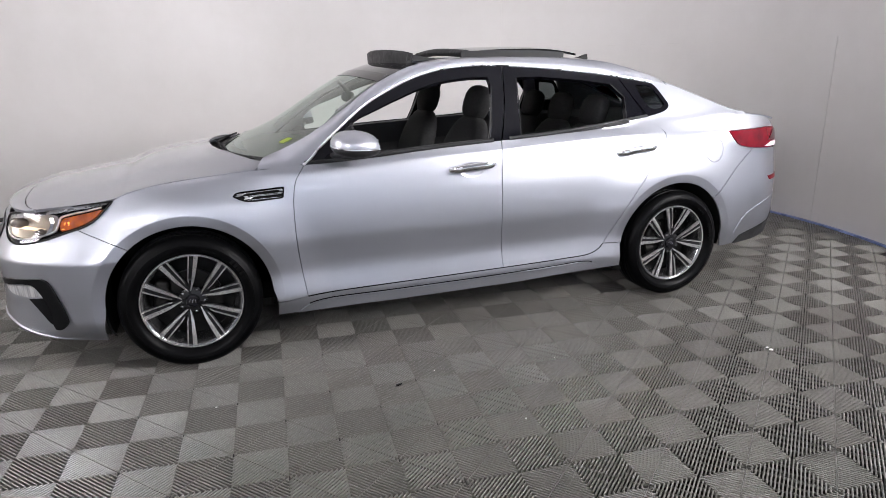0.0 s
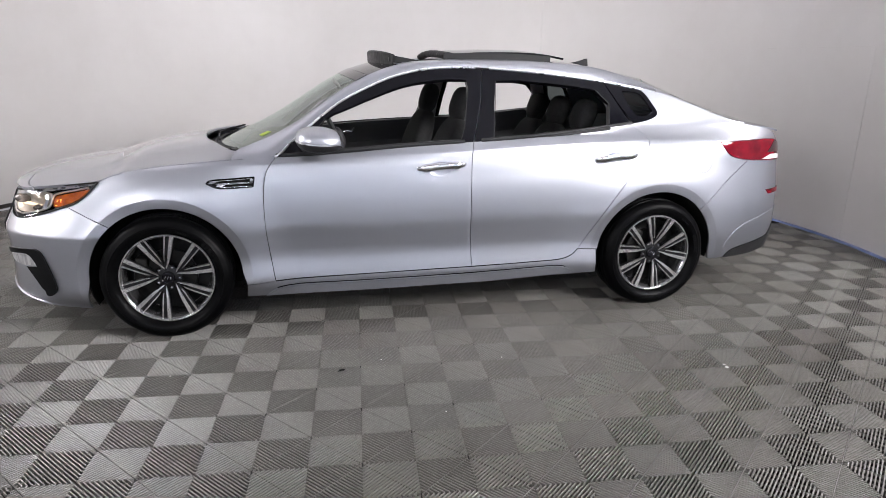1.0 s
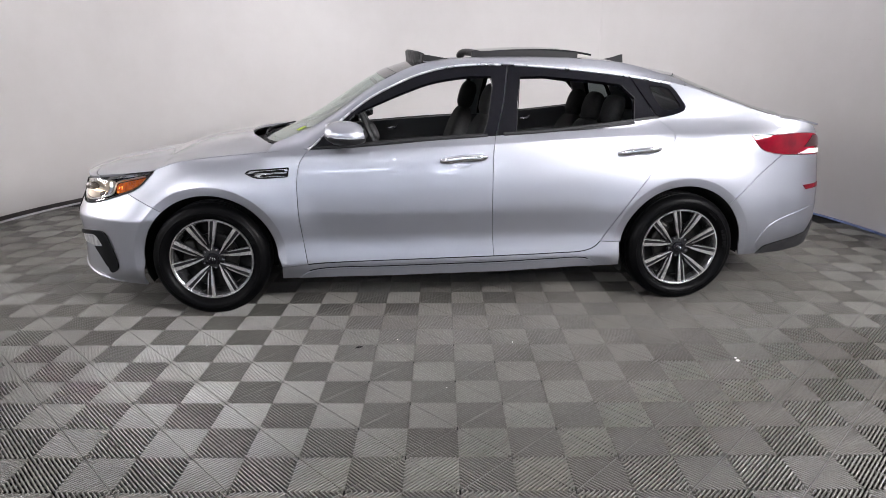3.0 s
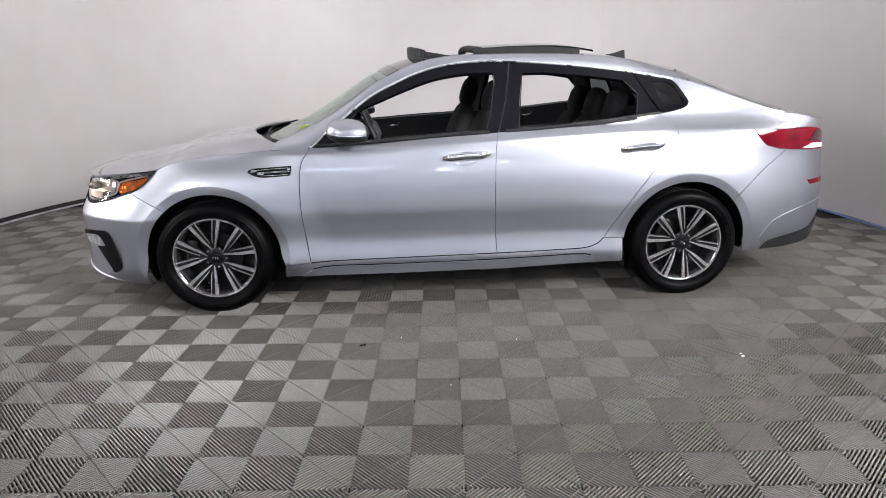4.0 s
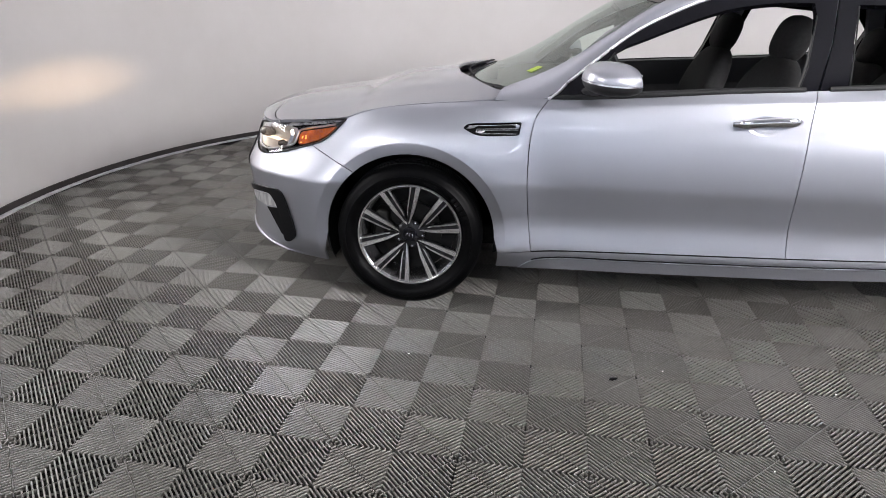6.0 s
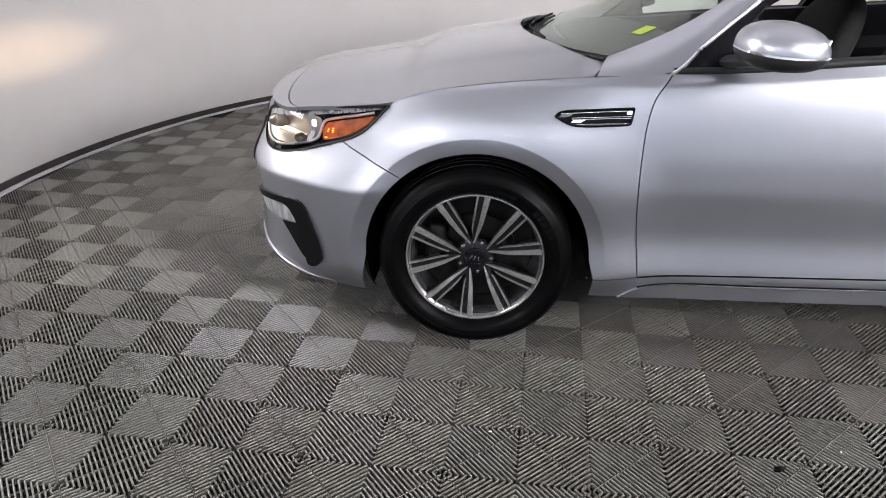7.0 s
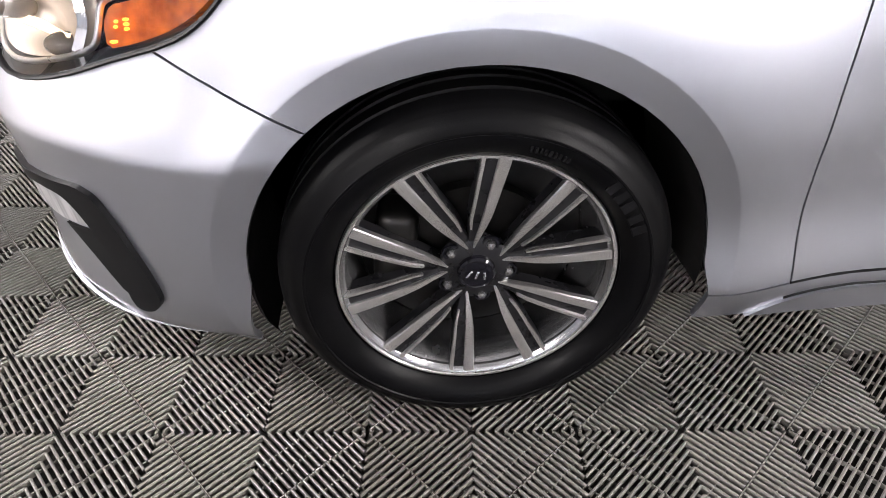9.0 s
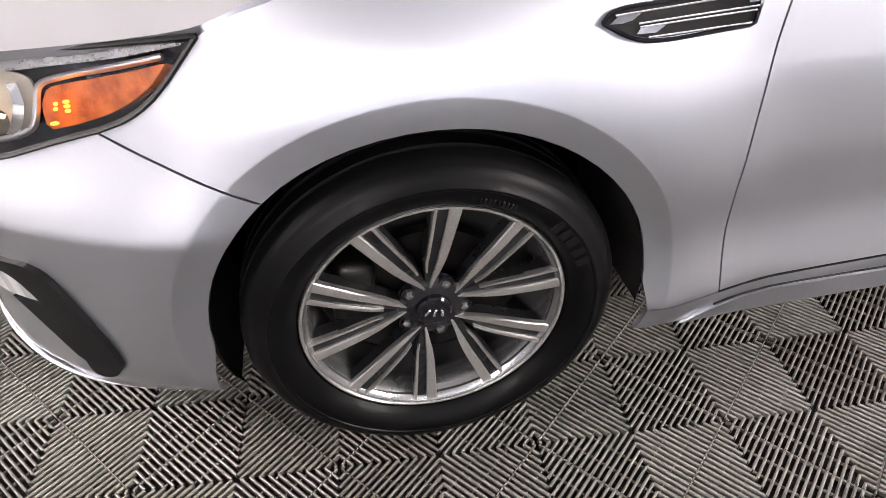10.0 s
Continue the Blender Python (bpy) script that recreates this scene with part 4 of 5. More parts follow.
    panel("lit_strip", beam, hollow, M["headlamp_glow"], bowl, lift=.008, thick=.004, res=.012, label="glowing warm strip inside the lamp", **f)

    # rear end
    panel("tail_lamp", TAIL_LOW + TAIL_TOP[:-1], side, M["red"], car, lift=.003, thick=.02, res=.03, label="red tail lamp with a pale reversing strip", **f)
    tail = car.children[-1]
    panel("dark_corner", [(3.585, .922), (3.80, .918), (3.80, .966), (3.74, .985), (3.68, .99)], side, M["deep_red"], tail, lift=.008, thick=.007, res=.03, **f)
    panel("reversing_lens", [(3.54, .884), (3.63, .912), (3.80, .907), (3.80, .874), (3.6, .880)], side, M["white_lens"], tail, lift=.008, thick=.007, res=.03, **f)
    tail_rest = [p for p in TAIL_LOW if p[0] >= 3.432]
    rear = panel("rear_bumper", RBUMP_SEAM[::-1] + tail_rest[1:] + [(4.0, .862), (S1 - .012, .86), (S1 - .012, .44), (3.86, .455), (3.77, .448), (3.703, .374), (3.37, .312), (3.324, .265), (3.207, .262)] + arch(REAR, 90, 46, n=10)[:-1], side, M["paint"], car, lines=ring_lines(REAR), **f)
    crease = run((3.30, .34), (3.325, .385), (3.379, .443), (3.478, .488), (3.69, .542), (3.9, .57), n=4)
    panel("bumper_corner", crease + [(3.9, .46), (3.77, .45), (3.703, .376), (3.37, .316), (3.335, .29)], side, M["paint"], rear, lift=.004, thick=.008, gap=.001, **f)
    panel("rear_valance", [(3.326, .264), (3.372, .311), (3.705, .373), (3.772, .447), (3.86, .453), (S1 - .012, .438), (S1 - .012, .24), (3.80, .29), (3.5, .262)], side, M["plastic"], rear, lift=.006, **f)
    panel("rear_reflector", run((3.612, .688), (3.80, .692), n=3) + run((3.79, .662), (3.645, .656), n=3), side, M["red"], rear, lift=.005, thick=.008, res=.03, **f)
    panel("boot_lid_rear", [(3.806, .868), (4.0, .862), (S1 - .01, .86), (S1 - .01, 1.04), (4.1, 1.04), (3.806, 1.04)], side, M["paint"], car, **f)

    # window frames in gloss black, with the openings of the lowered windows
    top = [p for p in run(*CHROME[1:], n=6)]
    front_top = [(x, z - .004) for x, z in top if x < 1.755]
    panel("window_frame", [(1.663, 1.010), (1.72, 1.2), (1.757, 1.405)] + front_top[::-1] + [(.60, .945)] + [(x, z - .004) for x, z in BELT[1:SPLIT]], glass_side, M["gloss_black"], door_a,
                    holes=[[(.80, 1.03), (.80, 1.08), (.85, 1.135)] + run((.90, 1.163), (1.0, 1.202), (1.09, 1.238), (1.293, 1.309), (1.45, 1.336), (1.55, 1.345), n=4) + run((1.655, 1.345), (1.66, 1.30), (1.62, 1.10), (1.592, 1.022), n=4) + [(1.28, 1.006), (.92, .982), (.82, .972)]], thick=.03, gap=.001, **f)
    rear_top = [(x, z - .004) for x, z in top if 1.765 < x < 2.505]
    panel("window_frame", [(1.670, 1.010), (1.727, 1.2), (1.764, 1.405)] + rear_top + [(2.511, 1.337), (2.585, 1.216), (2.656, 1.092)] + [(x, z - .004) for x, z in BELT[::-1][1 : len(BELT) - SPLIT - 1]], glass_side, M["gloss_black"], door_b,
          holes=[[(1.785, 1.032), (1.806, 1.2), (1.83, 1.34)] + run((1.973, 1.343), (2.249, 1.318), (2.42, 1.296), n=4) + run((2.448, 1.290), (2.525, 1.215), n=3) + [(2.508, 1.098)] + run((2.3, 1.068), (2.05, 1.046), (1.785, 1.032), n=4)[:-1]], thick=.03, gap=.001, **f)
    q = panel("quarter_window", [(2.517, 1.335), (2.59, 1.216)] + QWIN[1:] + QWIN_TOP[1:-1], glass_side, M["gloss_black"], car,
              holes=[run((2.63, 1.285), (2.66, 1.20), (2.70, 1.15), n=3) + run((2.74, 1.142), (2.79, 1.150), (2.815, 1.168), (2.80, 1.195), (2.755, 1.262), (2.72, 1.278), (2.63, 1.285), n=4)[:-1]], thick=.02, gap=.001, **f)
    panel("pane", run((2.63, 1.285), (2.66, 1.20), (2.70, 1.15), n=3) + run((2.74, 1.142), (2.79, 1.150), (2.815, 1.168), (2.80, 1.195), (2.755, 1.262), (2.72, 1.278), (2.63, 1.285), n=4)[:-1], glass_side, M["privacy"], q, lift=-.004, thick=.003, gap=-.003, label="tinted quarter glass", **f)
    for pts, where in (([(1.788, 1.035), (1.81, 1.2), (1.83, 1.338)], door_b), ([(2.448, 1.292), (2.527, 1.215), (2.510, 1.10)], door_b), ([(1.594, 1.025), (1.622, 1.10), (1.662, 1.30)], door_a), ([(.80, 1.03), (.803, 1.085), (.85, 1.137)], door_a)):
        line = [tuple(glass_side(x, z) + np.array([0, -.002, 0])) for x, z in pts]
        part("window_channel", sweep(line, ring_profile(.003, .003, 6), (0, -1, 0)), M["plastic"], where, smooth=50, flip=mirror)
    low = run((1.787, 1.030), (2.05, 1.044), (2.3, 1.066), (2.505, 1.096), n=3)
    panel("lowered_pane", low + [(x, z + .020 * min(1, (2.53 - x) / .4)) for x, z in low[::-1]], glass_side, M["glass"], door_b, lift=-.016, thick=.004, res=.03, gap=0, label="edge of the lowered window glass", **f)
    # belt moulding and the chrome line over the windows
    for name, pts, where in (("belt_moulding", BELT[:SPLIT], door_a), ("belt_moulding", BELT[SPLIT + 1 :], door_b)):
        line = [tuple(side(x, z) * .35 + glass_side(x, z) * .65 + np.array([0, -.002, .004])) for x, z in pts]
        part(name, sweep(line, ring_profile(.011, .007, 8), (0, 0, 1)), M["plastic"], where, smooth=50, flip=mirror)
    for a, b in ((.575, 1.752), (1.77, 2.77)):
        line = [tuple(p) for p in RAIL[:, 0] if a < p[0] < b]
        line = [(x, y - .006, z - .004) for x, y, z in line]
        part("chrome_strip", sweep(line, ring_profile(.0072, .0056, 8), (0, -.5, .85)), M["soft_chrome"], car, smooth=60, flip=mirror)
    skin("roof_rail", RAIL, M["paint"], car, thick=.01, mirror=mirror)

    # handles
    for x0, x1, z0, z1, where in ((1.338, 1.606, .876, .893, door_a), (2.388, 2.648, .907, .930, door_b)):
        pts, scale = [], []
        for k in range(13):
            u = k / 12
            p = side(x0 + (x1 - x0) * u, z0 + (z1 - z0) * u + .006 * math.sin(math.pi * u))
            bow = .034 * min(1, math.sin(math.pi * (0.04 + .92 * u)) * 2.2) - .004
            pts.append((p[0], p[1] - bow, p[2]))
            scale.append(.55 + .45 * min(1, math.sin(math.pi * (.03 + .94 * u)) * 1.8))
        grip = part("door_handle", sweep(pts, ring_profile(.021, .013, 16), (0, -.25, 1), scales=scale), M["chrome"], where, "chrome pull handle", smooth=60, flip=mirror)
        mid = ((x0 + x1) / 2 - .005, (z0 + z1) / 2 - .012)
        cup = [(mid[0] + .074 * math.cos(2 * math.pi * k / 30), mid[1] + .043 * math.sin(2 * math.pi * k / 30)) for k in range(30)]
        def dish(s, z, mid=mid):
            r = np.hypot((np.asarray(s) - mid[0]) / .074, (np.asarray(z) - mid[1]) / .043)
            p = side(s, z)
            p[..., 1] += .022 * ease(1.02 - r) * 1.0 - .004
            return p
        panel("handle_cup", cup, dish, M["paint"], grip, thick=.003, res=.012, gap=0, **f)

    # mirror: painted cap over a dark lower shell, on a foot at the window's corner
    at = (.812, -.985, 1.045)
    def shell(lo, hi, grow):
        bm = blob((.118, .112, .074), (0, 0, 0), 2.35, rings=28, steps=44)
        for v in bm.verts:
            if v.co.z < 0:
                v.co.z *= .70
            v.co.x -= .010 * max(0, v.co.z) / .08
            v.co *= grow
        bmesh.ops.bisect_plane(bm, geom=bm.verts[:] + bm.edges[:] + bm.faces[:], plane_co=(0, 0, lo), plane_no=(0, 0, 1), clear_inner=True)
        bmesh.ops.bisect_plane(bm, geom=bm.verts[:] + bm.edges[:] + bm.faces[:], plane_co=(0, 0, hi), plane_no=(0, 0, 1), clear_outer=True)
        bmesh.ops.bisect_plane(bm, geom=bm.verts[:] + bm.edges[:] + bm.faces[:], plane_co=(.094, 0, 0), plane_no=(1, 0, .25), clear_outer=True)
        bmesh.ops.holes_fill(bm, edges=bm.edges[:])
        bm.transform(pose(*at, 4, 3, 8))
        return bm
    wing_mirror = part("wing_mirror", shell(.004, .2, 1.0), M["paint"], car, "silver door mirror with dark lower shell", smooth=40, flip=mirror)
    part("indicator", shell(-.002, .004, 1.012), M["chrome"], wing_mirror, smooth=40, flip=mirror)
    part("lower_shell", shell(-.2, -.002, .99), M["plastic"], wing_mirror, smooth=40, flip=mirror)
    part("mirror_glass", rbox((.004, .13, .06), (at[0] + .080, at[1], at[2] + .006), .0015, 1, (0, 14, 8)), M["mirror"], wing_mirror, flip=mirror)
    foot = [(.76, -.79, .985), (.77, -.83, .99), (.785, -.87, 1.0), (.80, -.91, 1.01)]
    part("mirror_foot", sweep(foot, ring_profile(.02, .045, 12), (0, 0, 1)), M["plastic"], wing_mirror, smooth=50, flip=mirror)
    # inside of the doors, seen through the windows
    for x0, x1, where in ((.62, 1.66, door_a), (1.69, 2.5, door_b)):
        rows = []
        for x in np.linspace(x0, x1, 10):
            zb = float(np.interp(x, [p[0] for p in BELT], [p[1] for p in BELT]))
            rows.append([(x, -.785, zb - .005), (x, -.745, zb + .012), (x, -.715, zb + .006), (x, -.70, zb - .06), (x, -.70, zb - .14), (x, -.65, zb - .19), (x, -.65, zb - .23), (x, -.69, zb - .27), (x, -.70, .35)])
        liner = skin("door_lining", rows, M["trim"], where, thick=.006, mirror=mirror)
        x = x0 + .42
        zb = float(np.interp(x, [p[0] for p in BELT], [p[1] for p in BELT]))
        pull = [(x, -.695, zb - .06), (x + .03, -.675, zb - .055), (x + .06, -.67, zb - .05), (x + .075, -.69, zb - .03)]
        part("inner_handle", sweep(pull, ring_profile(.012, .007, 8), (0, 0, 1)), M["chrome"], liner, smooth=50, flip=mirror)
    # pillar lining
    for pts, w in (([(1.70, -.77, .95), (1.72, -.70, 1.15), (1.76, -.565, 1.39)], .05), ([(.60, -.73, 1.0), (.83, -.635, 1.195), (1.10, -.56, 1.35)], .022), ([(2.62, -.70, 1.05), (2.57, -.64, 1.2), (2.50, -.55, 1.34)], .05)):
        part("pillar_lining", sweep(pts, [(-w, -.008), (w, -.008), (w * .8, .012), (-w * .8, .012)], (1, 0, 0)), M["liner"], car, flip=mirror)


body_side(False)
body_side(True)

# ---- car: what spans it from side to side ----
left_edge = [(x, -float(np.interp(x, HOOD_X, HOOD_HALF)) + .002) for x in (-.615, -.5, -.4, -.3, -.15, 0, .15, .28, .352)]
front_edge = run((-.615, -.715), (-.648, -.67), (-.68, -.59), (-.71, -.45), (-.73, -.25), (-.74, 0), n=4)
back_edge = run((.352, -HOOD_HALF[8] + .002), (.375, -.765), (.395, -.722), n=3) + run((.36, -.69), (.26, -.5), (.18, -.27), (.15, 0), n=4)
half_line = front_edge[::-1] + left_edge[1:] + back_edge[1:]
hood = panel("bonnet", half_line + [(x, -y) for x, y in half_line[::-1][1:-1]], hood_top, M["paint"], car, label="long silver bonnet with soft ridges")
nose_edge = run((-.622, -.722), (-.664, -.70), (-.722, -.62), (-.762, -.53), (-.80, -.40), (-.825, -.2), (-.835, 0), n=4)
nose_half = nose_edge[::-1] + front_edge
panel("nose_panel", nose_half + [(x, -y) for x, y in nose_half[::-1][1:-1]], hood_top, M["paint"], car, gap=.003)

rail_top = RAIL[:, -1]
def rail_at(x):
    return np.array([x, np.interp(x, rail_top[:, 0], rail_top[:, 1]), np.interp(x, rail_top[:, 0], rail_top[:, 2])])

screen = [across(rail_at(x), -.165 + .105 * (x - .40) / .72, -.022 + .05 * (x - .40) / .72) for x in np.linspace(.402, 1.09, 14)]
shield = skin("windscreen", screen, M["screen"], car, thick=.005, inner=M["pane_inner"], label="clear windscreen with a small sticker")
skin("screen_band", [across(rail_at(x), -.06, .029) + np.array([0, 0, .003]) for x in np.linspace(1.03, 1.094, 4)], M["roofglass"], shield, thick=.003)
base_band = [across(rail_at(x), -.17 + .105 * (x - .40) / .72, -.024 + .05 * (x - .40) / .72) - np.array([0, 0, .006]) for x in np.linspace(.385, .45, 4)]
skin("cowl_band", base_band, M["plastic"], car, thick=.004)
cowl = [[(x - dx, y, z - dz) for x, y, z in base_band[0] if abs(y) < .67] for dx, dz in ((.0, .004), (.05, .028), (.13, .05))]
skin("wiper_tray", cowl, M["plastic"], car, thick=.01)
for pts in ([(.20, .20, .972), (.215, .0, .975), (.24, -.18, .972)], [(.33, .58, .99), (.25, .38, .985), (.20, .16, .98)]):
    part("wiper", sweep([tuple(p) for p in smooth_line(pts, 5)], ring_profile(.006, .005, 6), (0, 0, 1)), M["plastic"], car, smooth=50)
skin("front_roof_glass", [across(rail_at(x), -.06 + .05 * (x - 1.1) / .2, .028) for x in np.linspace(1.10, 1.27, 5)], M["roofglass"], car, thick=.01)
roof = skin("roof_panel", [across(rail_at(x), 0.0 if x < 2.5 else .165 * ((x - 2.5) / .29) ** 1.3, .024) for x in np.linspace(2.22, 2.79, 12)], M["paint"], car, thick=.01, label="silver roof behind an open black glass sunroof")
for sgn in (-1, 1):
    skin("roof_flank", [[rail_at(x) * np.array([1, -sgn, 1]), rail_at(x) * np.array([1, -sgn * .92, 1]) + np.array([0, 0, .005])] for x in np.linspace(1.274, 2.22, 12)], M["paint"], roof, thick=.008)
# raised sunroof glass, seal and wind deflector
sun = skin("sunroof_glass", [across((x, -.455, z), 0.0, .022) for x, z in smooth_line([(1.575, 1.462), (1.60, 1.482), (1.70, 1.494), (1.9, 1.501), (2.1, 1.499), (2.22, 1.487), (2.31, 1.472)], 4)], M["roofglass"], car, thick=.012, label="black sunroof glass slid back over the roof")
part("sunroof_seal", sweep([(1.56, -.45, 1.463), (1.75, -.452, 1.468), (2.0, -.452, 1.468), (2.22, -.45, 1.455)], [(-.014, -.012), (.026, -.012), (.026, .012), (-.014, .012)], (0, 0, 1)), M["plastic"], sun)
part("front_lip", sweep([(1.59, -.45, 1.475), (1.572, -.2, 1.488), (1.568, 0, 1.492), (1.572, .2, 1.488), (1.59, .45, 1.475)], ring_profile(.022, .03, 10), (0, 0, 1)), M["plastic"], sun, smooth=50)
bow = smooth_line([(1.26, -.47, 1.448), (1.235, -.44, 1.458), (1.19, -.25, 1.472), (1.178, 0, 1.477), (1.19, .25, 1.472), (1.235, .44, 1.458), (1.26, .47, 1.448)], 5)
deflector = part("wind_deflector", sweep([tuple(p) for p in bow], [(-.055, -.004), (.022, -.008), (.03, 0), (.022, .008), (-.055, .006)], (0, 0, 1)), M["plastic"], car, "black raised sunroof wind deflector", smooth=40)
for y in (-.46, .46):
    part("deflector_arm", sweep([(1.235, y, 1.462), (1.32, y, 1.452), (1.45, y, 1.437)], [(-.022, -.006), (.014, -.006), (.014, .006), (-.022, .006)], (0, 0, 1), scales=[1.0, .75, .3]), M["plastic"], deflector)
# rear window, boot lid and aerial
back = [(2.80, 1.336, .545), (2.95, 1.277, .56), (3.1, 1.220, .575), (3.25, 1.165, .592), (3.4, 1.114, .615), (3.49, 1.092, .64)]
back_line = smooth_line([(x, -y, z) for x, z, y in back], 4)
skin("rear_window", [across(p, .16, .024) for p in back_line], M["tinted"], car, thick=.005, inner=M["pane_inner"], label="sloping tinted rear window")
for sgn in (-1, 1):
    rows, seal = [], []
    for p in back_line[2:]:
        q = quarter(np.array(p[0] + .005), np.array(float(np.interp(p[0], [a for a, _ in QUARTER_TOP], [b for _, b in QUARTER_TOP]))))
        rows.append([(q[0], q[1] + .001, q[2] - .002), (p[0], q[1] * .6 + p[1] * .4, q[2] * .6 + p[2] * .4 + .004), (p[0], q[1] * .15 + p[1] * .85, q[2] * .15 + p[2] * .85 + .003), (p[0], p[1] + .004, p[2] + .001)])
        seal.append((p[0], p[1] + .004, p[2] + .002))
    trim = skin("rear_window_trim", rows, M["paint"], car, thick=.006, mirror=sgn > 0)
    part("window_seal", sweep(seal[3:], ring_profile(.004, .007, 8), (0, 0, 1)), M["plastic"], trim, smooth=50, flip=sgn > 0)
deck = [(3.45, 1.096, .645), (3.52, 1.084, .655), (3.62, 1.072, .655), (3.70, 1.060, .64), (3.76, 1.046, .615)]
lid = skin("boot_lid", [across(p, .065, .014, power=3.0) for p in smooth_line([(x, -y, z) for x, z, y in deck], 4)], M["paint"], car, thick=.012, label="short silver boot lid with a turned-up lip")
fin = bmesh.new()
rows = []
for x, z0, z1, w in ((2.50, 1.437, 1.440, .012), (2.55, 1.436, 1.448, .022), (2.60, 1.432, 1.458, .026), (2.65, 1.425, 1.474, .024), (2.672, 1.422, 1.478, .016), (2.668, 1.420, 1.445, .016)):
    rows.append([fin.verts.new((x, -w, z0)), fin.verts.new((x, -w * .35, z0 * .35 + z1 * .65)), fin.verts.new((x, 0, z1)), fin.verts.new((x, w * .35, z0 * .35 + z1 * .65)), fin.verts.new((x, w, z0))])
for a, b in zip(rows, rows[1:]):
    for i in range(4):
        fin.faces.new((a[i], a[i + 1], b[i + 1], b[i]))
fin.faces.new(rows[0])
fin.faces.new(rows[-1][::-1])
bmesh.ops.recalc_face_normals(fin, faces=fin.faces)
part("shark_fin_aerial", fin, M["plastic"], car, "black shark-fin aerial", smooth=50)

# ---- underside and cabin ----
part("underbody", rbox((1.96, 1.50, .16), (1.405, 0, .28), .02, 1), M["under"], car)
part("front_underbody", rbox((1.2, 1.0, .34), (-.15, 0, .33), .03, 1), M["under"], car)
part("rear_underbody", rbox((1.2, 1.0, .34), (3.0, 0, .35), .03, 1), M["under"], car)
part("nose_beam", rbox((.35, 1.25, .36), (-.60, 0, .37), .05, 2), M["under"], car)
part("tail_beam", rbox((.40, 1.30, .30), (3.48, 0, .45), .05, 2), M["under"], car)
for cx, cz in (FRONT, REAR):
    for sgn in (-1, 1):
        bm = bmesh.new()
        rows = []
        for k in range(25):
            a = radians(-112 + 211 * k / 24)
            out = -float(side(cx + .381 * math.sin(a), cz + .381 * math.cos(a))[1]) - .008
            rows.append([bm.verts.new((cx + .3815 * math.sin(a), sgn * out, cz + .3815 * math.cos(a)))] + [bm.verts.new((cx + .40 * math.sin(a), sgn * y, cz + .40 * math.cos(a))) for y in (out - .03, .62, .5)] + [bm.verts.new((cx + .02 * math.sin(a), sgn * .5, cz + .02 * math.cos(a)))])
        for a, b in zip(rows, rows[1:]):
            for i in range(4):
                bm.faces.new((a[i], a[i + 1], b[i + 1], b[i]))
        bmesh.ops.recalc_face_normals(bm, faces=bm.faces)
        part("wheel_well", bm, M["under"], car, smooth=40)
part("cabin_floor", rbox((2.04, 1.40, .05), (1.47, 0, .42), .01, 1), M["trim"], car)
part("bulkhead", rbox((.05, 1.36, .5), (.46, 0, .66), .01, 1), M["trim"], car)
dash = [[(.36, y, .93 - .03 * abs(y)), (.50, y, .965 - .02 * abs(y)), (.66, y, .975 - .03 * abs(y)), (.80, y, .95 - .03 * abs(y)), (.86, y, .90), (.84, y, .78), (.74, y, .62), (.70, y, .45)] for y in np.linspace(-.72, .72, 15)]
skin("dashboard", dash, M["trim"], car, thick=.01)
part("instrument_hood", blob((.11, .19, .05), (.80, -.36, .985), 2.6), M["trim"], car, smooth=50)
part("centre_console", rbox((.75, .24, .28), (1.1, 0, .56), .04, 3), M["trim"], car, smooth=50)
ringpts = [(.0, .185 * math.cos(2 * math.pi * k / 32), .185 * math.sin(2 * math.pi * k / 32)) for k in range(33)]
wheel_bm = sweep(ringpts, ring_profile(.014, .016, 8), (1, 0, 0))
for a in (90, 210, 330):
    sweep([(0.012, .05 * math.cos(radians(a)), .05 * math.sin(radians(a))), (0, .18 * math.cos(radians(a)), .18 * math.sin(radians(a)))], [(-.008, -.025), (.008, -.025), (.008, .025), (-.008, .025)], (1, 0, 0), into=wheel_bm)
wheel_bm.transform(pose(.93, -.36, 1.0, 0, -24, 0))
steer = part("steering_wheel", wheel_bm, M["trim"], car, smooth=50)
part("steering_boss", blob((.03, .07, .06), (.945, -.36, 1.0), 2.6, (0, -24, 0)), M["trim"], steer, smooth=50)


def seat(name, x, y, width, high, head, wide_head=.13):
    """A car seat: cushion, backrest with side bolsters, headrest on two posts."""
    lean = 17
    back_len = high
    cushion = part(name, blob((.27, width / 2, .085), (x - .20, y, .60), 3.4, (0, -6, 0)), M["cloth"], car, "dark cloth seat with headrest", smooth=60)
    m = pose(x, y, .62, 0, lean, 0)
    bm = blob((.075, width / 2, back_len / 2), (0, 0, back_len / 2), 3.0)
    for v in bm.verts:
        u = v.co.z / back_len
        v.co.y *= 1 - .22 * max(0, u - .55) / .45
        v.co.x -= .03 * min(1, (abs(v.co.y) / (width / 2)) ** 3)
    bm.transform(m)
    part("backrest", bm, M["cloth"], cushion, smooth=60)
    if head:
        bm = blob((.058, wide_head, .105), (-.012, 0, back_len + .075), 2.7)
        bm.transform(m)
        part("headrest", bm, M["cloth"], cushion, smooth=60)
        for d in (-.06, .06):
            bm = sweep([(0, d, back_len - .04), (0, d, back_len + .08)], ring_profile(.006, .006, 8), (1, 0, 0))
            bm.transform(m)
            part("headrest_post", bm, M["chrome"], cushion, smooth=60)
    return cushion


seat("driver_seat", 1.53, -.37, .52, .52, True, .135)
seat("passenger_seat", 1.47, .37, .52, .52, True, .135)
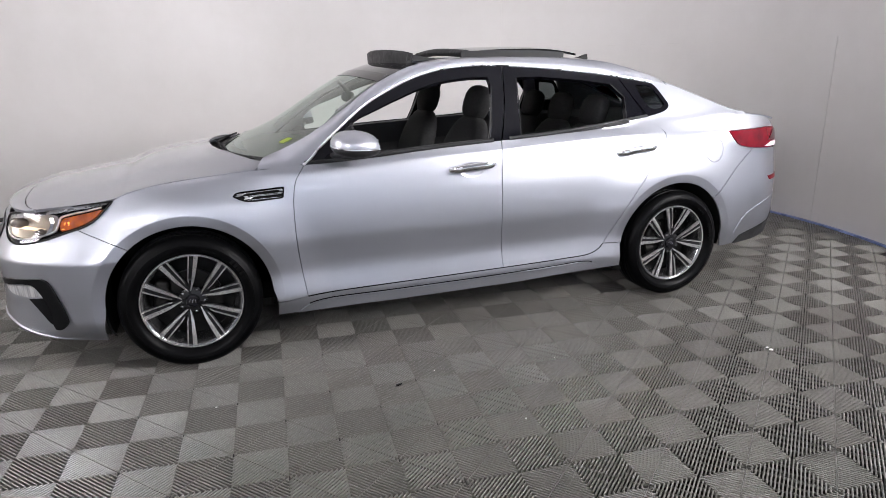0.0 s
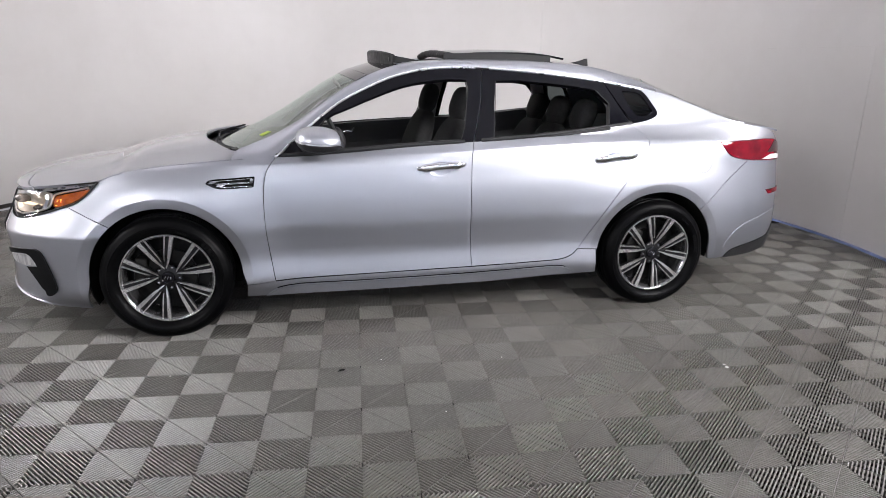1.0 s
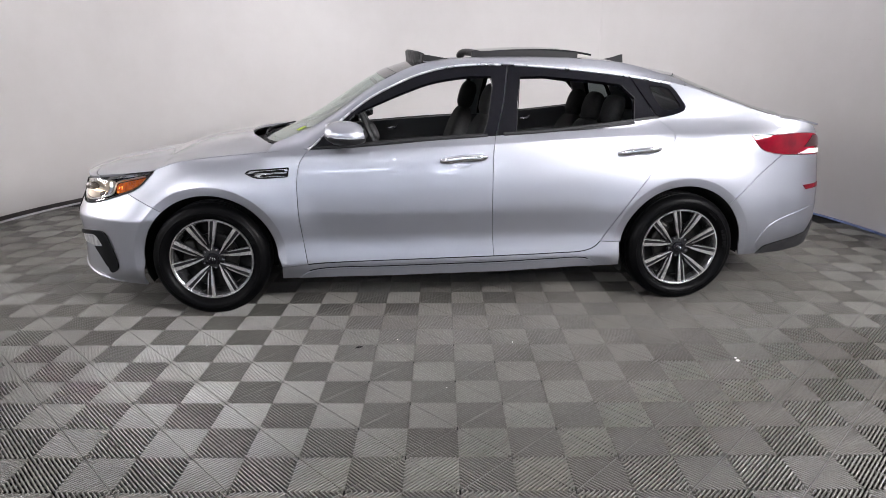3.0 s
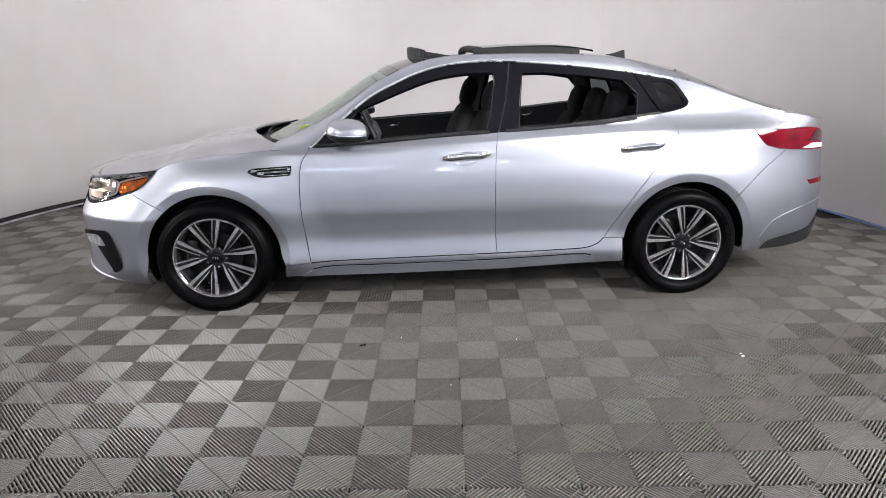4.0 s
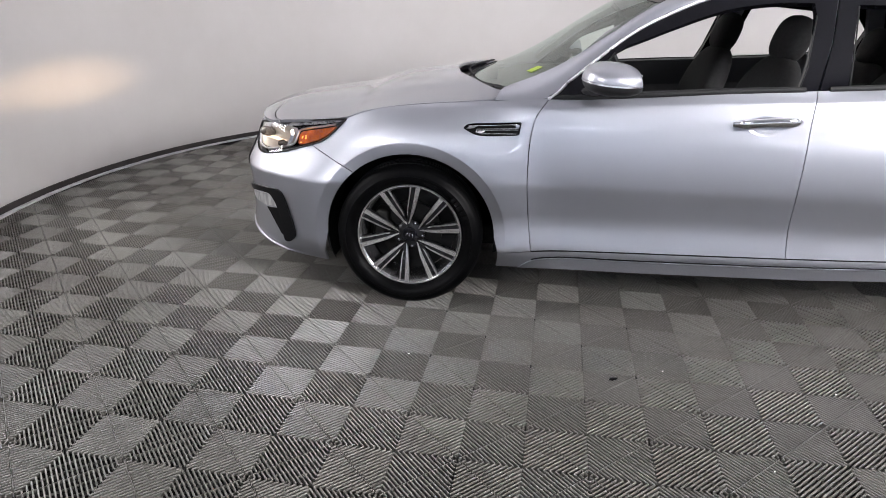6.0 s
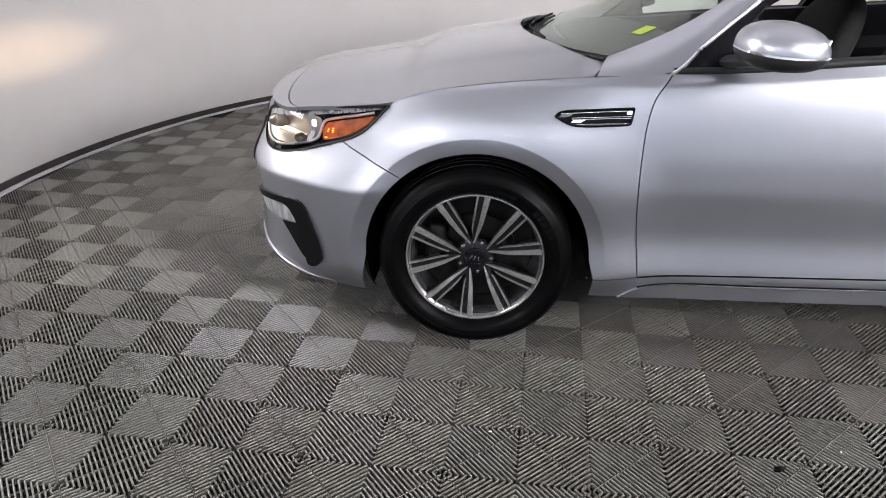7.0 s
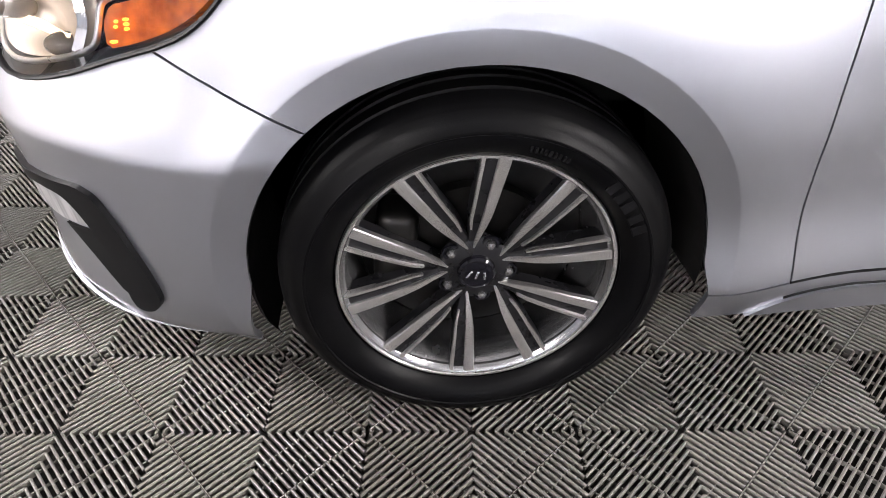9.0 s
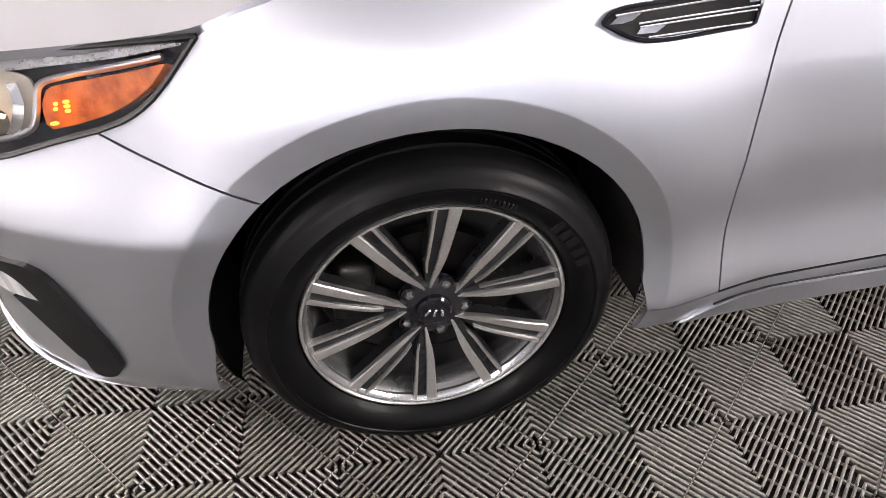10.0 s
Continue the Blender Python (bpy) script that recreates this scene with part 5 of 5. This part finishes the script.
for y in (-.42, 0, .42):
    seat("rear_seat", 2.34, y, .44, .45, True, .12)
part("parcel_shelf", rbox((.92, 1.26, .03), (3.0, 0, 1.045), .01, 1), M["trim"], car)
part("seat_bulkhead", rbox((.04, 1.36, .62), (2.56, 0, .74), .01, 1), M["trim"], car)
skin("headliner", [across((x, -.545 if x < 2.5 else -.50, float(np.interp(x, [1.1, 1.3, 2.3, 2.8], [1.335, 1.39, 1.405, 1.30]))), 0, .012) for x in np.linspace(1.12, 2.78, 10)], M["liner"], car)
mirror_in = part("rear_view_mirror", blob((.018, .105, .033), (.985, 0, 1.235), 3.0, (0, 8, 6)), M["plastic"], car, smooth=50)
part("mirror_stalk", sweep([(.99, 0, 1.25), (.96, 0, 1.30), (.93, 0, 1.325)], ring_profile(.012, .012, 8), (0, 1, 0)), M["plastic"], mirror_in, smooth=50)
def on_screen(x, v):
    p, t = rail_at(x), (x - .40) / .72
    return np.array([p[0] + (-.165 + .105 * t) * (1 - v * v), v * abs(p[1]), p[2] + (-.022 + .05 * t) * (1 - v * v)])

stick = [on_screen(x, v) + np.array([-.001, 0, .003]) for x, v in ((.542, -.895), (.590, -.895), (.590, -.81), (.542, -.81))]
bm = bmesh.new()
bm.faces.new([bm.verts.new(tuple(p)) for p in stick])
bmesh.ops.solidify(bm, geom=bm.faces[:], thickness=.001)
part("windscreen_sticker", bm, M["sticker"], shield, "yellow-green rectangular sticker")

# ---- wheels ----
def spoke_mesh(angle, lean):
    """One spoke of a V pair: dark web with a wide and a narrow machined strip, a groove between. The wheel's face looks along minus y."""
    web, faces = bmesh.new(), bmesh.new()
    a = radians(angle)
    tip = Vector((math.cos(a), 0, math.sin(a)))
    b = radians(angle + lean)
    root = Vector((math.cos(b), 0, math.sin(b))) * .050
    end = tip * .231
    way = (end - root).normalized()
    cross = Vector((-way.z, 0, way.x)) * (1 if lean > 0 else -1)

    def strip(bm, lo0, hi0, lo1, hi1, y0, y1, depth, t0=0.0, t1=1.0, n=7):
        rows = []
        for k in range(n + 1):
            t = t0 + (t1 - t0) * k / n
            p = root.lerp(end, t)
            y = y0 + (y1 - y0) * t - .004 * math.sin(math.pi * t)
            pinch = min(1.0, .35 + 1.9 * t)
            lo, hi = (lo0 + (lo1 - lo0) * t) * pinch, (hi0 + (hi1 - hi0) * t) * pinch
            rows.append([bm.verts.new(p + cross * lo + Vector((0, y + depth, 0))), bm.verts.new(p + cross * lo + Vector((0, y + .002, 0))), bm.verts.new(p + cross * (lo * .92 + hi * .08) + Vector((0, y, 0))),
                         bm.verts.new(p + cross * (lo * .08 + hi * .92) + Vector((0, y, 0))), bm.verts.new(p + cross * hi + Vector((0, y + .002, 0))), bm.verts.new(p + cross * hi + Vector((0, y + depth, 0)))])
        for r0, r1 in zip(rows, rows[1:]):
            for i in range(6):
                bm.faces.new((r0[i], r0[(i + 1) % 6], r1[(i + 1) % 6], r1[i]))
        bm.faces.new(rows[0])
        bm.faces.new(rows[-1][::-1])

    strip(web, -.013, .016, -.022, .022, -.046, -.066, .032)
    strip(faces, -.014, -.003, -.024, -.003, -.052, -.0725, .012)
    strip(faces, .009, .013, .0165, .0235, -.052, -.0725, .012, .22, 1.0)
    for bm in (web, faces):
        bmesh.ops.recalc_face_normals(bm, faces=bm.faces)
    return web, faces


def make_wheel():
    """The wheel stands upright at its centre, its face to minus y."""
    barrel = revolve([(-.062, .2245), (-.058, .221), (-.03, .214), (.0, .206), (.06, .204), (.09, .213), (.094, .222), (.09, .2245), (.05, .213), (-.03, .222)], 72, closed=True)
    wheel = part("wheel", barrel, M["barrel"], car, "ten-spoke two-tone alloy wheel with black tyre", smooth=35)
    lip = revolve([(-.066, .2318), (-.0770, .2318), (-.0785, .2328), (-.0785, .2366), (-.074, .2388), (-.060, .2395), (-.052, .236)], 96, closed=True)
    part("rim_lip", lip, M["alloy"], wheel, smooth=30)
    flange = revolve([(-.052, .2210), (-.064, .2225), (-.0725, .2295), (-.0735, .2318), (-.055, .2318)], 96, closed=True)
    part("rim_flange", flange, M["barrel"], wheel, smooth=30)
    prof = [(-.066, .2375), (-.074, .2425), (-.0775, .242), (-.085, .247), (-.098, .261), (-.1045, .275), (-.1045, .283), (-.1065, .2845), (-.1065, .288), (-.1045, .2895), (-.100, .302), (-.0915, .316), (-.089, .3175), (-.084, .3225), (-.074, .3285), (-.060, .3322), (-.058, .3265), (-.052, .3265), (-.050, .3328), (-.022, .334), (-.020, .327), (-.012, .327), (-.010, .3342),
            (.010, .3342), (.012, .327), (.020, .327), (.022, .334), (.050, .3328), (.052, .3265), (.058, .3265), (.060, .3322), (.084, .3225), (.1, .302), (.1045, .28), (.095, .25), (.074, .232), (.06, .226), (.0, .222), (-.055, .224)]
    tyre = revolve(prof, 96, closed=True)
    for v in tyre.verts:                      # flattened where it stands
        if v.co.z < -HUB_Z:
            v.co.y *= 1 + .10 * min(1.0, (-HUB_Z - v.co.z) / .009)
            v.co.z = -HUB_Z
    part("tyre", tyre, M["rubber"], wheel, "black road tyre with raised sidewall marks", smooth=35)
    # blocks of the tread's shoulder
    for k in range(60):
        a = radians(6 * k)
        if math.sin(a) < -.93:
            continue
        bm = rbox((.014, .034, .0265), (0, -.076, 0), .0025, 1)
        bm.transform(Matrix.Rotation(-a, 4, "Y") @ pose(.3280, 0, 0, 0, 0, 0) @ pose(0, .008, 0, 0, 0, -32) @ pose(0, 0, 0))
        if k == 0:
            sipe = part("tread_block", bm, M["rubber"], wheel)
        else:
            bm.free()
            twin = link("tread_block", sipe.data, None, wheel)
            twin.matrix_basis = Matrix.Rotation(-a, 4, "Y")
    # raised marks on the sidewall, as plain bars
    for start, widths in ((43, (.024, .024, .028, .024, .026)), (75, (.008,) * 9)):
        a = start
        for w in widths:
            big = w > .01
            bm = rbox((.026 if big else .010, .0045, w * .62), (.272 if big else .266, -.1030, 0), .0012, 1)
            bm.transform(Matrix.Rotation(radians(-a), 4, "Y"))
            part("sidewall_mark", bm, M["mark"], wheel, "raised bar on the sidewall" if big else "")
            a -= math.degrees(w / .282)
    for k in range(5):
        c = 101.5 - 72 * k
        for d, lean in ((18.0, -15.5), (-18.0, 15.5)):
            web, faces = spoke_mesh(c + d, lean)
            s = part("spoke", web, M["rim_dark"], wheel, smooth=30)
            part("spoke_face", faces, M["alloy"], s, smooth=30)
    hub = revolve([(-.03, 0), (-.03, .066), (-.046, .064), (-.052, .052), (-.052, 0)], 40)
    part("hub", hub, M["rim_dark"], wheel, smooth=30)
    cap = revolve([(-.05, .0335), (-.060, .0325), (-.0635, .029), (-.0625, .0275), (-.0655, 0)], 40)
    centre = part("centre_cap", cap, M["gloss_black"], wheel, "black centre cap with a plain silver emblem", smooth=30)
    for x, t in ((-.0135, 22), (0.0, 6), (.0135, -14)):
        bm = rbox((.0042, .002, .016), (x, -.0662, 0), .0008, 1, (0, t, 0))
        bm.transform(Matrix.Rotation(radians(12), 4, "Y"))
        part("emblem_bar", bm, M["satin"], centre)
    for k in range(5):
        a = radians(65.5 - 72 * k)
        bm = revolve([(-.044, .0155), (-.050, .0150), (-.050, .0115), (-.042, .0110)], 20)
        bm.transform(Matrix.Translation((.057 * math.cos(a), 0, .057 * math.sin(a))))
        well = part("lug_well", bm, M["gloss_black"], wheel, smooth=30)
        nut = revolve([(-.040, .0088), (-.052, .0088), (-.0565, .0065), (-.058, 0)], 6)
        nut.transform(Matrix.Translation((.057 * math.cos(a), 0, .057 * math.sin(a))))
        part("lug_nut", nut, M["barrel"], well)
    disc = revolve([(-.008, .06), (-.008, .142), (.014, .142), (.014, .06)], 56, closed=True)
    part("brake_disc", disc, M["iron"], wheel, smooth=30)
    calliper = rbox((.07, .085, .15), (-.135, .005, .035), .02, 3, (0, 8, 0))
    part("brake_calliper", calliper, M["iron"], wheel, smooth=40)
    valve = sweep([(.155, -.045, -.095), (.150, -.062, -.093)], ring_profile(.005, .005, 8), (0, 0, 1))
    part("valve", valve, M["rubber"], wheel, smooth=40)
    # added dark disc closing the rim, in place of the shade behind the spokes
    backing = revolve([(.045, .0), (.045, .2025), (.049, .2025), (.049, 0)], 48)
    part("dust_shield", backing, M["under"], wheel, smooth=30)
    return wheel


WHEEL_Y = .788
first = make_wheel()
first.matrix_basis = pose(0, -WHEEL_Y, HUB_Z, 0, 0, 0)
copy_thing(first, pose(2.812, -WHEEL_Y, HUB_Z, 0, 20.5, 0))
copy_thing(first, pose(0, WHEEL_Y, HUB_Z, 0, 0, 180))
copy_thing(first, pose(2.812, WHEEL_Y, HUB_Z, 0, 40, 180))


# ---- floor ----
TILE_TURN, TILE = radians(-4.6), 0.4012
ORIGIN = (0.906, -2.005)


def node(i, j):
    """A corner of the half-tile grid; where i + j is odd the ribs run round it."""
    c, s = math.cos(TILE_TURN), math.sin(TILE_TURN)
    return ORIGIN[0] + TILE / 2 * (i * c - j * s), ORIGIN[1] + TILE / 2 * (i * s + j * c)


def tile_geometry():
    """One open-rib tile: four fields of diagonal ribs round its middle, a diagonal bar in each field and cross bars below."""
    h, n = TILE / 2, 11
    verts, faces = [], []

    def bar(p, q, w, z1, z0, top=.22):
        d = np.array(q) - np.array(p)
        length = np.hypot(*d)
        if length < .003:
            return
        o = np.array([-d[1], d[0]]) / length * w / 2
        k = len(verts)
        for e in (p, q):
            e = np.array(e)
            for u, z in ((-.45, z0), (-.9, z1 - .0046), (-1, z1 - .0026), (-.62, z1 - .0006), (-top, z1), (top, z1), (.62, z1 - .0006), (1, z1 - .0026), (.9, z1 - .0046), (.45, z0)):
                verts.append((*(e + o * u), z))
        for i in range(9):
            faces.append((k + i, k + i + 1, k + 10 + i + 1, k + 10 + i))

    for sx in (-1, 1):
        for sy in (-1, 1):
            g = .0007
            for r in range(2 * n):
                c = (r + .5) * h / n
                a = (min(c, h - g), c - min(c, h - g))
                b = (c - min(c, h - g), min(c, h - g))
                if a[1] < g: a = (a[0], g)
                if b[0] < g: b = (g, b[1])
                mid = c / 2                       # each rib is cut where the field's diagonal crosses it
                for e, way in ((a, 1), (b, -1)):
                    cut = (mid + way * .0015, mid - way * .0015)
                    if abs(e[0] - mid) > .004:
                        bar((sx * e[0], sy * e[1]), (sx * cut[0], sy * cut[1]), .0058, 0.0, -.0155)
            bar((sx * .004, sy * .004), (sx * (h - .003), sy * (h - .003)), .0026, -.0010, -.0125)
            for off in (.058, .115):
                bar((sx * (off + .004), sy * .004), (sx * (h - .003), sy * (h - off - .003)), .0022, -.004, -.012)
                bar((sx * .004, sy * (off + .004)), (sx * (h - off - .003), sy * (h - .003)), .0022, -.004, -.012)
    return verts, faces


floor_bm = rbox((16, 24, .1), (BOOTH[0], -5.5, -.0685), 0)
# floor added out of view as a bright reflector for the car's side
slab("bay_floor", (10.0, 11.1, .06), (BOOTH[0], -8.75, -.03), M["concrete"], "unseen pale blue-grey floor outside the booth, added to reflect in the flank", "floor")
floor = part("floor", floor_bm, M["subfloor"], None, "grey ribbed plastic tiles clicked together in a chequered field", kind="structure", category="floor")
tile_verts, tile_faces = tile_geometry()
spots = []
for i in range(-40, 46):
    for j in range(-40, 46):
        if i % 2 == 0 and j % 2 == 1:
            x, y = node(i, j)
            if (x - BOOTH[0]) ** 2 + (y - BOOTH[1]) ** 2 < (BOOTH[2] - .03) ** 2 and y > -3.2 or (abs(x - BOOTH[0]) < 4.8 and -3.2 < y < -1.35):
                # tiles most seen come first: the strip before the car's left flank
                far = math.hypot(max(-.6 - x, 0, x - 2.6), max(-2.6 - y, 0, y + .6))
                spots.append((far, x, y))
spots.sort()
tile_mesh = bpy.data.meshes.new("tile")
tile_mesh.from_pydata(tile_verts, [], tile_faces)
tile_mesh.materials.append(M["tile"])
for _, x, y in spots[:300]:
    t = link("tile", tile_mesh, None, floor)
    t.location, t.rotation_euler = (x, y, 0), (0, 0, TILE_TURN)
base_v, base_f = np.array(tile_verts), np.array(tile_faces)
c, s = math.cos(TILE_TURN), math.sin(TILE_TURN)
turned = np.stack([base_v[:, 0] * c - base_v[:, 1] * s, base_v[:, 0] * s + base_v[:, 1] * c, base_v[:, 2]], 1)
rest = np.concatenate([turned + np.array([x, y, 0]) for _, x, y in spots[300:]])
rest_f = np.concatenate([base_f + k * len(base_v) for k in range(len(spots) - 300)])
field = bpy.data.meshes.new("tile_field")
field.vertices.add(len(rest))
field.vertices.foreach_set("co", rest.ravel())
field.loops.add(rest_f.size)
field.loops.foreach_set("vertex_index", rest_f.ravel().astype(np.int32))
field.polygons.add(len(rest_f))
field.polygons.foreach_set("loop_start", np.arange(0, rest_f.size, 4, dtype=np.int32))
field.update(calc_edges=True)
link("tile_field", field, M["tile"], floor, kind="stuff")

# scraps lying on the tiles
def scrap(name, size, at, mat, turn, label):
    bm = blob(size, (0, 0, size[2]), 2.2, rings=6, steps=9)
    for v in bm.verts:
        v.co += Vector((noise.noise(v.co * 120), noise.noise(v.co * 120 + Vector((3, 0, 0))), 0)) * size[0] * .5
    bm.transform(pose(*at, 0, 0, turn))
    tagged(part(name, bm, mat, None, smooth=60), label, "scrap", "scraps on the floor")


SPECKS = [(1.063, -1.362), (1.276, -1.909), (1.667, -1.447), (0.068, -1.353)]
scrap("paper_scrap", (.012, .008, .004), (2.735, -1.764, 0), M["paper"], 60, "small crumpled white paper scrap on the tiles")
scrap("paper_scrap", (.010, .006, .003), (2.742, -1.735, 0), M["paper"], 10, "small crumpled white paper scrap on the tiles")
for x, y in SPECKS:
    scrap("paper_speck", (.0045, .0035, .002), (x, y, 0), M["paper"], 40 * x, "tiny white paper speck on the tiles")
scrap("rubber_scrap", (.020, .007, .004), (.86, -1.444, 0), M["rubber"], 15, "small dark rubber scrap on the tiles")

# ---- the car's lit headlamps throw a warm patch on the wall ----
for y in (-.62, .62):
    beam = lamp("headlamp_beam", "SPOT", pose(-1.02, y * 1.05, .70, 90.5, 0, 81) @ Matrix.Diagonal((1.5, .36, 1, 1)), 85, (1.0, .68, .38), spot=38, blend=1.0, radius=.03)
    beam.parent = car
